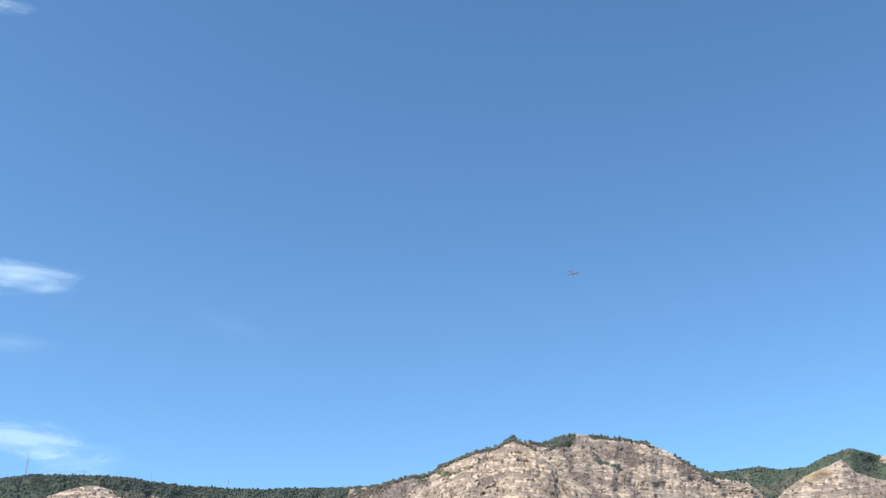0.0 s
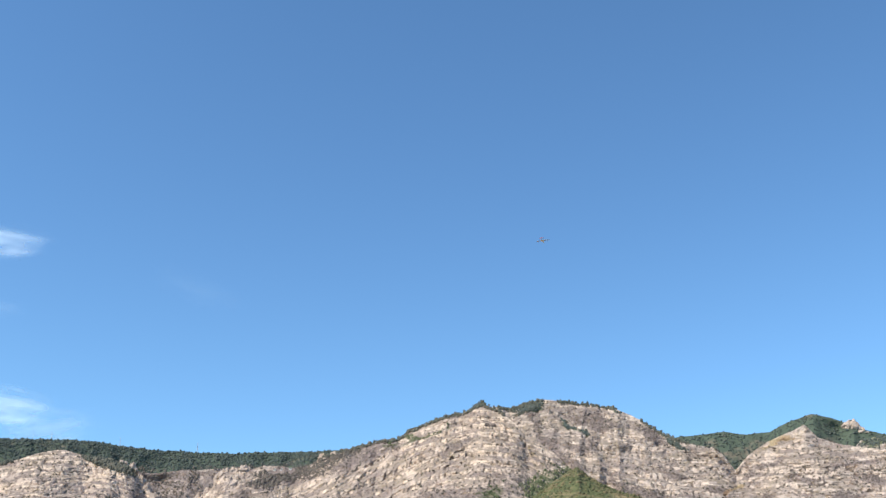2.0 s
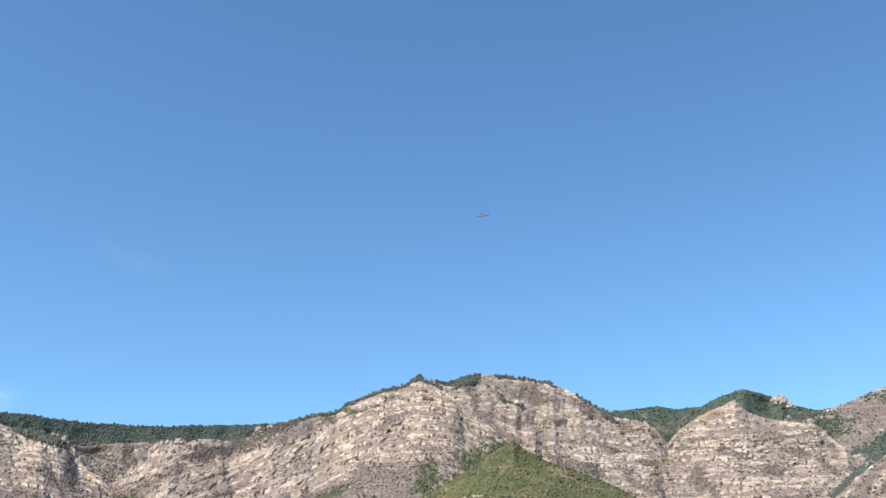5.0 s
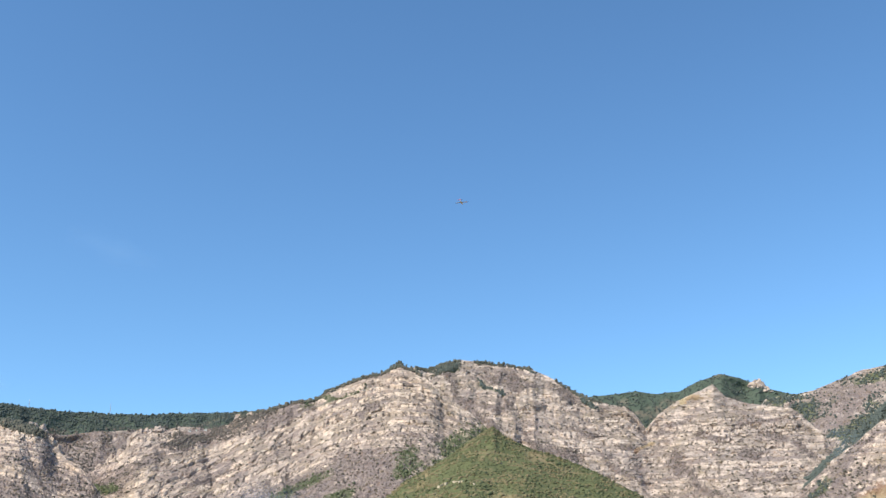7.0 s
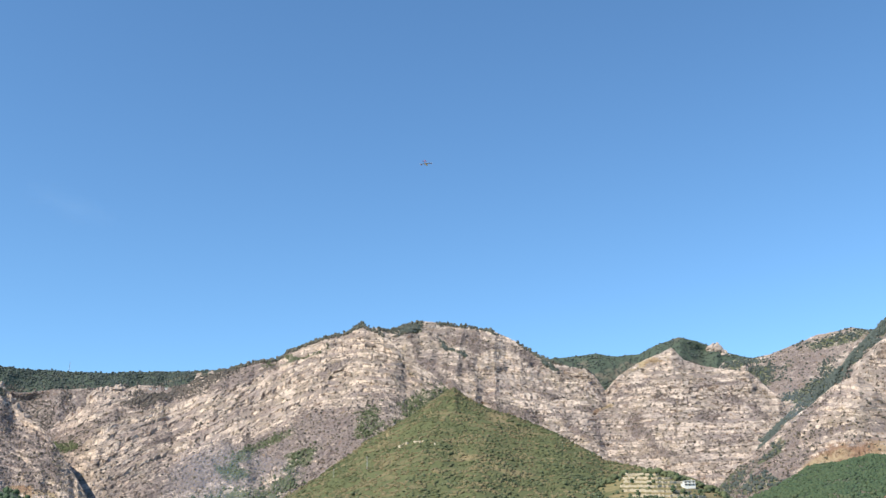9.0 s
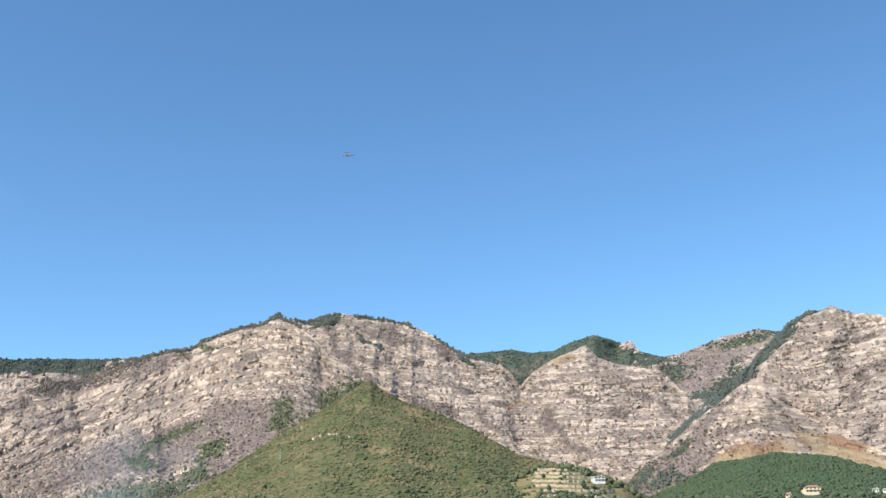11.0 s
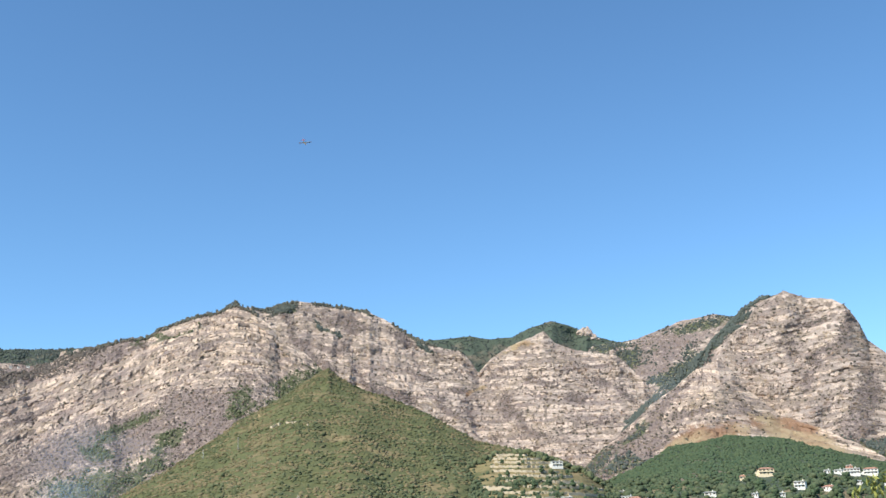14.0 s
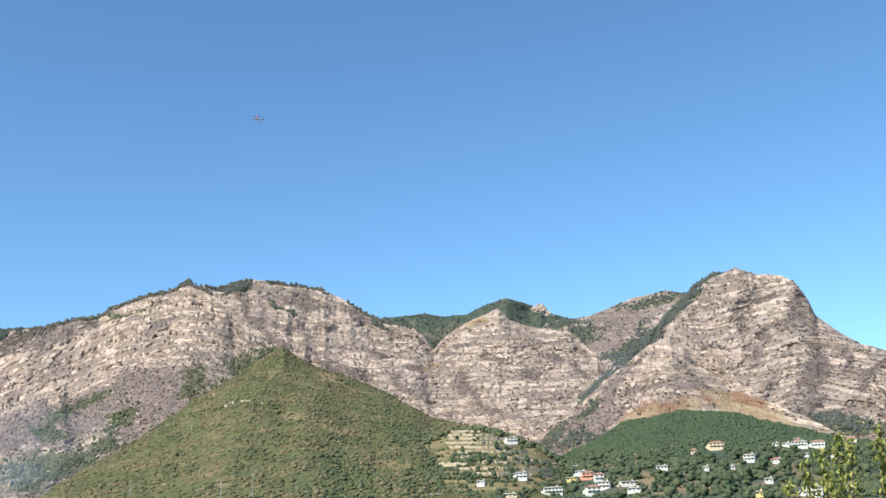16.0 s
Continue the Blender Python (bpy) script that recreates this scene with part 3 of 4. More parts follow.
land("green_hill", [(-20, -0.2, 1150), (-12.8, 0.4, 1250), (-9.8, 2.1, 1320), (-7.5, 3.45, 1400), (-4.8, 5.05, 1500), (-2.2, 6.9, 1600), (0.2, 8.15, 1700), (2.0, 9.35, 1780), (2.6, 9.65, 1800), (3.2, 9.2, 1780), (4.4, 8.55, 1720), (6.3, 7.9, 1660),
     (8.1, 7.05, 1580), (10.5, 5.6, 1480), (12.6, 5.05, 1420), (14.7, 3.5, 1350), (16.4, 1.9, 1250), (20, -0.1, 1150)],
     [(-20, 700), (20, 700)], 0, 0, 22, HILL_SOIL, "green scrub-covered hill with a long rising crest", rows=130, step=0.09, power=1.15, rough_crest=2, seed=103, category="hill", soft=3.5,
     dry=[(4.0, 5.6, 2.5, 0.2, -20), (5.6, 8.0, 1.3, 0.25, -25), (8.8, 3.2, 1.0, 0.2, -10), (-1.2, 7.3, 1.6, 0.12, 35)])
land("terraced_hill", [(6, 0.6, 1050), (9.2, 3.5, 1100), (10.4, 4.35, 1130), (11.7, 4.85, 1150), (13.2, 4.9, 1150), (14.8, 4.4, 1130), (16.2, 3.8, 1110), (17.7, 2.7, 1080), (18.5, 2.05, 1060), (19.6, 1.2, 1040), (22, 0, 1000)],
     [(6, 760), (22, 760)], 0, 0, 8, HILL_SOIL, "low hill with terraced fields and scattered trees", rows=220, step=0.06, tread=4.2, power=1.0, rough_crest=1, seed=109, category="hill",
     dry=[(13.2, 4.3, 2.2, 0.5, -10), (11.3, 3.0, 1.3, 0.25, 0), (16.0, 3.0, 1.6, 0.5, -25), (14.6, 3.0, 2.2, 0.6, -12), (16.6, 2.1, 1.4, 0.4, -20)])
land("wooded_foothill", [(13, -0.2, 1250), (16.5, 2.8, 1300), (17.7, 3.3, 1320), (19, 3.75, 1330), (20.2, 4.35, 1340), (20.9, 4.8, 1350), (22.4, 4.95, 1360), (23.9, 5.2, 1370), (26.7, 4.9, 1360), (28.1, 4.42, 1340), (29.5, 4.0, 1330), (30.8, 3.6, 1310), (31.8, 3.25, 1300), (33.9, 2.9, 1280), (40, 2.2, 1250), (46, 0, 1200)],
     [(13, 720), (46, 720)], 0, 0, 14, FOREST_FLOOR, "wooded foothill with scattered white houses", rows=110, step=0.09, power=1.0, rough_crest=1.5, seed=113, category="hill",
     dry=[(21.8, 1.5, 1.6, 0.35, 0), (24.2, 1.2, 1.6, 0.3, 0), (29.4, 1.75, 1.6, 0.25, 0), (21.2, 2.5, 0.9, 0.2, 0), (27.5, 1.15, 2.0, 0.12, 0), (22.5, 1.0, 1.5, 0.12, 10), (30.0, 2.65, 2.5, 0.08, -3), (20.0, 2.35, 1.5, 0.12, 0), (25.0, 1.45, 1.2, 0.08, 0), (31.0, 1.5, 1.6, 0.1, 0), (28.8, 0.85, 1.2, 0.1, 0), (23.9, 2.55, 0.7, 0.06, 0), (26.4, 2.3, 0.8, 0.06, 0)])
land("near_left_knoll", [(-26, 1.5, 1250), (-23.5, 4.0, 1300), (-21.5, 4.45, 1320), (-20.0, 4.3, 1300), (-19.0, 3.7, 1280), (-17, 2.0, 1200), (-14, -0.1, 1150)],
     [(-26, 900), (-14, 900)], 0, 0, 8, FOREST_FLOOR, "low knoll covered in green trees", rows=60, step=0.1, power=1.0, rough_crest=1.5, seed=127, category="hill")

# ---- where the houses stand ----
# land, azimuth, elevation of the foot, width, depth, storeys, walls, roof, turn, label
HOUSES = [
    ("terraced_hill", 14.86, 3.95, 14, 8, 2, "white", "flat", 12, "white farmhouse with a flat roof on the terraces"),
    ("terraced_hill", 15.29, 2.05, 12, 8, 2, "white", "flat", -8, "white two-storey house below the terraced fields"),
    ("terraced_hill", 16.88, 1.17, 18, 9, 2, "white", "flat", 5, "long white apartment house with balconies"),
    ("wooded_foothill", 17.92, 1.83, 11, 8, 1, "yellow", "flat", 0, "low yellow house with a flat roof"),
    ("wooded_foothill", 18.79, 1.84, 13, 8, 2, "pink", "hip", -6, "salmon house with a red tile roof"),
    ("wooded_foothill", 19.34, 1.72, 10, 8, 2, "white", "hip", 8, "house with a red-brown tile roof"),
    ("wooded_foothill", 18.46, 2.1, 12, 8, 1, "white", "flat", -15, "white house on the village lane"),
    ("wooded_foothill", 18.19, 2.45, 6, 5, 1, "white", "flat", 5, "small white outbuilding beside the lane"),
    ("wooded_foothill", 19.58, 1.33, 11, 9, 2, "white", "flat", -10, "white terraced house at the village edge"),
    ("wooded_foothill", 19.02, 1.05, 13, 9, 2, "white", "hip", 14, "white house with a shallow hipped roof"),
    ("wooded_foothill", 20.88, 1.4, 17, 8, 1, "white", "flat", 18, "low white building with a grey slab roof"),
    ("wooded_foothill", 21.15, 1.02, 12, 8, 1, "white", "flat", -5, "white bungalow among trees"),
    ("terraced_hill", 14.62, 1.11, 12, 8, 1, "cream", "flat", 0, "pale cream bungalow among trees"),
    ("terraced_hill", 10.61, 1.26, 11, 8, 1, "pink", "flat", 8, "pink house half hidden by trees"),
    ("terraced_hill", 13.12, 1.82, 8, 6, 1, "white", "flat", -20, "small white house among orchard trees"),
    ("wooded_foothill", 22.66, 2.1, 11, 7, 1, "white", "flat", 6, "white bungalow at the forest edge"),
    ("wooded_foothill", 25.51, 3.0, 17, 10, 2, "cream", "hip", 10, "cream villa with a red-brown hipped roof"),
    ("wooded_foothill", 27.2, 2.3, 11, 8, 2, "white", "flat", -12, "white house with a roof terrace"),
    ("wooded_foothill", 29.73, 2.85, 18, 9, 2, "white", "flat", 4, "long white building above the village"),
    ("wooded_foothill", 30.55, 2.8, 16, 9, 2, "white", "hip", -4, "white row of houses with tile roof"),
    ("wooded_foothill", 29.58, 3.18, 7, 6, 1, "pink", "flat", 12, "small pinkish house on the slope"),
    ("wooded_foothill", 32.25, 3.0, 13, 8, 1, "cream", "hip", 0, "orange-cream house below the mountain"),
    ("wooded_foothill", 28.48, 2.15, 11, 8, 1, "white", "hip", -18, "white house with a red tile roof"),
    ("wooded_foothill", 30.08, 2.38, 11, 7, 1, "white", "flat", 10, "white shed with a flat pale roof"),
    ("wooded_foothill", 30.03, 0.45, 16, 9, 2, "white", "flat", -6, "white house at the foot of the slope"),
    ("wooded_foothill", 31.91, 0.55, 9, 8, 2, "white", "flat", 8, "white house behind leafy branches"),
    ("wooded_foothill", 24.88, 1.95, 6, 6, 1, "white", "flat", -8, "small white house between trees"),
    ("wooded_foothill", 26.19, 1.93, 7, 6, 1, "white", "flat", 14, "small pale house between trees"),
    ("wooded_foothill", 27.44, 0.55, 6, 6, 1, "yellow", "flat", 0, "small yellow house low on the slope"),
    ("wooded_foothill", 23.6, 1.72, 7, 5, 1, "white", "flat", 10, "small white shed among gardens"),
    ("wooded_foothill", 26.9, 1.42, 8, 6, 1, "cream", "hip", -10, "small cream house with tile roof among trees"),
    ("wooded_foothill", 28.0, 1.2, 7, 5, 1, "white", "flat", 5, "low pale outbuilding among gardens"),
    ("wooded_foothill", 31.2, 2.3, 8, 6, 1, "white", "hip", 12, "white cottage with tile roof on the slope"),
    ("wooded_foothill", 29.05, 2.95, 9, 6, 1, "white", "flat", -6, "low white building above the village"),
    ("wooded_foothill", 28.5, 2.98, 7, 5, 1, "white", "flat", 6, "small white building above the village"),
    ("wooded_foothill", 24.4, 2.9, 6, 5, 1, "cream", "hip", 6, "small cottage at the forest edge"),
    ("near_left_knoll", -21.85, 3.75, 22, 9, 1, "white", "flat", 10, "long low white house on the wooded knoll"),
    ("dome_mountain", -13.8, 9.55, 7, 5, 1, "white", "flat", 0, "tiny white house on the plateau edge"),
    ("dome_mountain", -13.4, 9.58, 5, 5, 1, "white", "flat", 8, "tiny white house on the plateau edge"),
    ("dome_mountain", -12.95, 9.6, 8, 5, 1, "white", "flat", -8, "tiny white house on the plateau edge"),
]
CLEARINGS = [(h[1], h[2] - 0.05, 0.1 + h[3] * 0.022, 0.16, 0) for h in HOUSES]

# ---- vegetation ----
SCRUB_GREEN = leafage("scrub_green", (0.084, 0.093, 0.044), (0.122, 0.124, 0.056), (0.195, 0.155, 0.085), 0.31)
WOOD_GREEN = leafage("wood_green", (0.053, 0.08, 0.043), (0.085, 0.108, 0.053), (0.115, 0.118, 0.062), 0.0)
VILLAGE_GREEN = leafage("village_green", (0.062, 0.082, 0.046), (0.108, 0.122, 0.062), (0.16, 0.145, 0.08), 0.08)
HOLLOW_GREEN = leafage("hollow_green", (0.09, 0.105, 0.055), (0.13, 0.138, 0.068), (0.18, 0.15, 0.075), 0.12)
# far woods: a little distance haze is mixed into the leaf colour
HAZED_PINE = leafage("hazed_pine", (0.074, 0.087, 0.078), (0.10, 0.11, 0.093), (0.14, 0.125, 0.10), 0.1)
CREST_LEAVES = leafage("crest_leaves", (0.08, 0.082, 0.066), (0.125, 0.118, 0.09), (0.17, 0.135, 0.105), 0.2)
LEDGE_SCRUB = leafage("ledge_scrub", (0.075, 0.07, 0.052), (0.14, 0.118, 0.09), (0.22, 0.165, 0.12), 0.25)
ASH_SCRUB = leafage("burnt_scrub", (0.13, 0.103, 0.093), (0.24, 0.195, 0.175), (0.25, 0.165, 0.115), 0.15)
SCORCHED = leafage("scorched_leaves", (0.12, 0.10, 0.085), (0.175, 0.145, 0.12), (0.20, 0.15, 0.11), 0.1)
BARK = paint("bark", (0.16, 0.12, 0.085), 0.9, scale=4)

G = (1 + 5**0.5) / 2
ICO_V = np.array([(-1, G, 0), (1, G, 0), (-1, -G, 0), (1, -G, 0), (0, -1, G), (0, 1, G), (0, -1, -G), (0, 1, -G), (G, 0, -1), (G, 0, 1), (-G, 0, -1), (-G, 0, 1)]) / (1 + G * G) ** 0.5
ICO_F = np.array([(0, 11, 5), (0, 5, 1), (0, 1, 7), (0, 7, 10), (0, 10, 11), (1, 5, 9), (5, 11, 4), (11, 10, 2), (10, 7, 6), (7, 1, 8),
                  (3, 9, 4), (3, 4, 2), (3, 2, 6), (3, 6, 8), (3, 8, 9), (4, 9, 5), (2, 4, 11), (6, 2, 10), (8, 6, 7), (9, 8, 1)])


def clumps(name, centres, sizes, material, rng, ragged=0.35):
    """A mesh of many uneven clumps of leaves. sizes: half extents along x, y and z of each."""
    n = len(centres)
    v = ICO_V[None] * (1 + ragged * rng.uniform(-1, 1, (n, 12, 1))) + 0.15 * ragged * rng.normal(size=(n, 12, 3))
    ang = rng.uniform(0, 2 * np.pi, n)
    c, k = np.cos(ang)[:, None], np.sin(ang)[:, None]
    v = np.stack([v[..., 0] * c - v[..., 1] * k, v[..., 0] * k + v[..., 1] * c, v[..., 2]], -1)
    v = v * sizes[:, None, :] + centres[:, None, :]
    cap = ICO_F[ICO_V[ICO_F].mean(axis=1)[:, 2] > -0.6]
    f = (cap[None] + 12 * np.arange(n)[:, None, None]).reshape(-1, 3)
    me = bpy.data.meshes.new(name)
    me.vertices.add(n * 12)
    me.vertices.foreach_set("co", v.reshape(-1).astype(np.float32))
    me.loops.add(f.size)
    me.loops.foreach_set("vertex_index", f.reshape(-1).astype(np.int32))
    me.polygons.add(len(f))
    me.polygons.foreach_set("loop_start", np.arange(0, f.size, 3, dtype=np.int32))
    me.update(calc_edges=True)
    me.polygons.foreach_set("use_smooth", np.full(len(f), True))
    me.materials.append(material)
    return me


def sow(land_name, count, weight, rng, floor_el=0.0, cap_el=90.0):
    """Random places on a flank of land, as many to each square metre as weight says of azimuth, elevation and cover."""
    g = ALL[land_name]
    co, rows = g["co"], g["rows"]
    p = co[:rows]
    du, dv = p[:-1, 1:] - p[:-1, :-1], p[1:, :-1] - p[:-1, :-1]
    area = np.linalg.norm(np.cross(du, dv), axis=-1)
    a = np.broadcast_to(g["az"], g["el"].shape)[: rows - 1, :-1]
    e = g["el"][: rows - 1, :-1]
    w = area * weight(a, e, g["cover"][: rows - 1, :-1]) * (e > floor_el) * (e < cap_el) * (a > -36) * (a < 38)
    w = np.clip(w * (1 - (blobs(a, e, CLEARINGS) > 0.4)), 0, None).reshape(-1)
    pick = rng.choice(len(w), count, p=w / w.sum())
    i, j = np.divmod(pick, a.shape[1])
    return p[i, j] + du[i, j] * rng.uniform(0, 1, (count, 1)) + dv[i, j] * rng.uniform(0, 1, (count, 1))


def cover_with(name, land_name, count, size, weight, material, label, seed, tall=1.0, pieces=1, lift=0.36, **limits):
    """Shrubs or trees that nobody could count, as one mesh on a flank of land."""
    rng = np.random.default_rng(seed)
    base = sow(land_name, count, weight, rng, **limits)
    s = rng.uniform(size[0], size[1], count) * (0.7 + 0.6 * rng.uniform(0, 1, count) ** 3)
    cs, ss = [], []
    for k in range(pieces):
        half = np.stack([s * 0.5, s * 0.5, s * 0.5 * tall], -1) * rng.uniform(0.7, 1.1, (count, 3)) * (1.0 if k == 0 else 0.7)
        off = np.stack([rng.normal(0, 0.3, count) * s, rng.normal(0, 0.3, count) * s, (lift + 0.16 * k) * s * tall], -1)
        cs.append(base + off * (1 if k else (0, 0, 1)))
        ss.append(half)
    me = clumps(name, np.concatenate(cs), np.concatenate(ss), material, rng)
    return tagged(new(name, me), label, "vegetation", kind="stuff")


def patchy(scale, seed, low=0.25):
    return lambda a, e, c: low + smooth(-0.1, 0.35, fbm(a * scale, e * scale * 2.2, 0.0, 3, seed))


cover_with("hill_scrub", "green_hill", 16000, (2.4, 6.6), patchy(1.3, 5, 0.5), SCRUB_GREEN, "dense green and yellowing scrub on the hill", 1, 0.6, 1, lift=0.08, floor_el=0.3)
cover_with("hill_trees", "green_hill", 1900, (3.5, 6.0), lambda a, e, c: 0.6 * smooth(0.05, 0.4, fbm(a * 0.9, e * 2, 0.0, 3, 77)) + 2.0 * blobs(a, e, [(7.5, 2.2, 3, 0.9, -25), (4.5, 1.6, 3, 0.6, 0), (9.6, 4.3, 1.4, 0.6, -30)]),
           HOLLOW_GREEN, "darker oak and chestnut trees in the hill's hollows", 2, 0.6, 2, lift=0.2, floor_el=0.3)
cover_with("terrace_trees", "terraced_hill", 3000, (2.4, 5.0), lambda a, e, c: (0.07 + 1.2 * smooth(-0.15, 0.2, fbm(a * 1.5, e * 3, 0.0, 3, 15))) * (1 - 0.92 * blobs(a, e, [(13.2, 4.1, 2.2, 0.75, -8), (16.4, 3.1, 1.5, 0.5, -25)])) + 1.5 * blobs(a, e, [(9.4, 3.2, 0.9, 1.2, 20)]),
           VILLAGE_GREEN, "green orchard and hedge trees between the terraces", 3, 0.9, 2, floor_el=0.2)
cover_with("foothill_wood", "wooded_foothill", 14000, (2.8, 4.8), lambda a, e, c: 0.1 + smooth(2.2, 3.2, e), WOOD_GREEN, "dense dark green broadleaf wood", 4, 0.7, 1, lift=0.15, floor_el=1.5)
cover_with("village_wood", "wooded_foothill", 3000, (3.0, 8.5), lambda a, e, c: (1.0 - 0.95 * c[..., 2]) * smooth(3.4, 2.4, e) * (0.3 + smooth(-0.2, 0.2, fbm(a * 1.6, e * 4, 0.0, 3, 19))), VILLAGE_GREEN, "mixed green trees and gardens round the houses", 14, 0.85, 2, floor_el=0.2)
cover_with("knoll_wood", "near_left_knoll", 700, (5, 9), lambda a, e, c: 1.0 + 0 * a, WOOD_GREEN, "green trees on the low knoll", 5, 0.9, 2, floor_el=1.0)
cover_with("plateau_forest", "far_forest_ridge", 9500, (4.5, 8), lambda a, e, c: 0.04 + smooth(8.9, 10.2, e), HAZED_PINE, "dark pine forest along the plateau", 6, 0.85, 1, floor_el=6.0)
cover_with("scorched_wood", "far_forest_ridge", 3500, (4, 7), lambda a, e, c: blobs(a, e, [(-14, 9.2, 6, 0.55, 3), (-21, 8.6, 3, 0.8, -10)]) + 1e-7, SCORCHED, "brown scorched woodland below the plateau", 16, 1.1, 1, floor_el=6.0)
cover_with("saddle_forest", "green_saddle_ridge", 6500, (4.5, 8), lambda a, e, c: 1.0 + 0 * a, HAZED_PINE, "dark green woodland on the far saddle", 7, 0.65, 1, floor_el=7.0)
cover_with("gorge_wood", "right_flank", 4200, (4, 7), lambda a, e, c: 0.03 + c[..., 0], HAZED_PINE, "dark woodland on the steep gorge side", 8, 1.0, 1, floor_el=3.0)
cover_with("ridge_wood", "back_right_ridge", 1900, (4.5, 8), lambda a, e, c: 0.05 + c[..., 0], HAZED_PINE, "patches of woodland on the burnt ridge", 9, 0.9, 1, floor_el=6.0)


def ledges(a, e, c):
    return (0.12 + 1.5 * c[..., 3] + 1.2 * c[..., 1]) * (1 - 0.85 * c[..., 2])


for land_name, count, seed in (("left_outcrop_mountain", 2600, 21), ("dome_mountain", 5200, 22), ("cliff_mountain", 6000, 23), ("right_peak_mountain", 3000, 24), ("front_spur", 1200, 25), ("back_right_ridge", 900, 26), ("gorge_slope", 900, 27)):
    cover_with("ledge_shrubs", land_name, count, (2.2, 5.0), ledges, LEDGE_SCRUB, "dark shrubs scattered along the limestone ledges", seed, 0.8, 1, floor_el=1.5)
    cover_with("burnt_shrubs", land_name, count // 2, (2.0, 4.5), lambda a, e, c: 0.02 + c[..., 1] ** 2, ASH_SCRUB, "grey-brown burnt brushwood on the slope", seed + 50, 0.9, 1, floor_el=1.5)
for land_name, count, seed, leaves in (("dome_mountain", 2000, 31, HOLLOW_GREEN), ("cliff_mountain", 900, 32, HAZED_PINE), ("right_peak_mountain", 500, 33, HAZED_PINE), ("front_spur", 400, 34, HAZED_PINE), ("left_outcrop_mountain", 900, 35, HOLLOW_GREEN)):
    cover_with("slope_wood", land_name, count, (3.0, 6.0), lambda a, e, c: (0.15 + c[..., 0]) * c[..., 0] * (0.25 + smooth(-0.2, 0.3, fbm(a * 2.2, e * 2.6, 0.0, 3, 29))) + 1e-6, leaves, "green trees growing on the mountain slope", seed, 0.95, 1, floor_el=1.0)
cover_with("crest_wood", "left_outcrop_mountain", 800, (4, 7.5), lambda a, e, c: blobs(a, e, [(-28.5, 9.5, 2.2, 0.5, 20), (-22.2, 9.5, 1.3, 0.22, -15)]) + 1e-7, CREST_LEAVES, "dark pines above the limestone outcrop", 41, 1.3, 1)


cover_with("shoulder_scrub", "dome_mountain", 1500, (3.5, 6.5), lambda a, e, c: blobs(a, e, [(-12.9, 9.4, 1.7, 0.35, 5), (-10.6, 10.25, 1.6, 0.28, 22), (-14.2, 8.9, 0.8, 0.25, 10)]) + 1e-8, SCORCHED, "brown leafless brushwood on the mountain shoulder", 46, 0.8, 1)
cover_with("gorge_brush", "gorge_slope", 2600, (3.5, 6.5), lambda a, e, c: 0.1 + smooth(-0.2, 0.3, fbm(a * 1.5, e * 2, 0.0, 3, 91)), SCORCHED, "scorched brown trees on the gorge side", 47, 0.95, 1, floor_el=5.0)


def fringe(*spans):
    """Thick along the ridge between the azimuths given."""
    def weight(a, e, c):
        top = e.max(axis=0, keepdims=True)
        return smooth(0.16, 0.03, top - e) * sum((a > s0) * (a < s1) * d for s0, s1, d in spans) + 1e-9
    return weight


cover_with("crest_scrub", "dome_mountain", 900, (4.5, 8.0), fringe((-11.2, -3.2, 1.0), (-3.2, -1.3, 1.6)), CREST_LEAVES, "dark bushes lining the mountain crest", 42, 0.9, 1)
cover_with("crest_scrub", "cliff_mountain", 600, (4.5, 8.0), fringe((-1.6, 0.9, 1.5), (1.7, 4.9, 1.0), (6.2, 8.6, 1.0), (8.6, 10.2, 0.15)), CREST_LEAVES, "dark bushes lining the cliff top", 43, 0.9, 1)
cover_with("crest_scrub", "right_flank", 350, (5, 9.0), fringe((22.0, 27.5, 1.0)), HAZED_PINE, "dark bushes lining the peak's shoulder", 44, 0.9, 1)
cover_with("summit_thicket", "cliff_mountain", 260, (4.0, 7.0), lambda a, e, c: blobs(a, e, [(0.05, 12.95, 0.8, 0.28, 20)]) + 1e-9, CREST_LEAVES, "dark thicket between the two summit rocks", 48, 0.8, 1)
cover_with("hedge_trees", "terraced_hill", 330, (4.0, 7.5), fringe((9.6, 11.6, 1.0), (12.6, 18.6, 1.2)), HOLLOW_GREEN, "dark trees lining the top of the terraces", 49, 0.9, 2)
cover_with("crest_scrub", "green_hill", 500, (3.5, 6.0), fringe((-8.0, 14.0, 1.0)), SCRUB_GREEN, "green scrub along the hill's crest", 45, 0.6, 1)


def part(name, me, material, parent, label=""):
    """Links a mesh, or a bmesh, as one part of a thing."""
    if isinstance(me, bmesh.types.BMesh):
        data = bpy.data.meshes.new(name)
        me.to_mesh(data)
        me.free()
        me = data
    if not me.materials:
        me.materials.append(material)
    ob = new(name, me)
    ob.parent = parent
    if label:
        ob["label"] = label
    return ob


def box(bm, x0, x1, y0, y1, z0, z1):
    return bmesh.ops.create_cube(bm, size=1, matrix=Matrix.LocRotScale(((x0 + x1) / 2, (y0 + y1) / 2, (z0 + z1) / 2), None, (x1 - x0, y1 - y0, z1 - z0)))["verts"]


def rod(bm, a, b, r0, r1, sides=6):
    a, b = Vector(a), Vector(b)
    m = Matrix.Translation((a + b) / 2) @ (b - a).to_track_quat("Z", "Y").to_matrix().to_4x4()
    return bmesh.ops.create_cone(bm, cap_ends=True, segments=sides, radius1=r0, radius2=r1, depth=(b - a).length, matrix=m)["verts"]


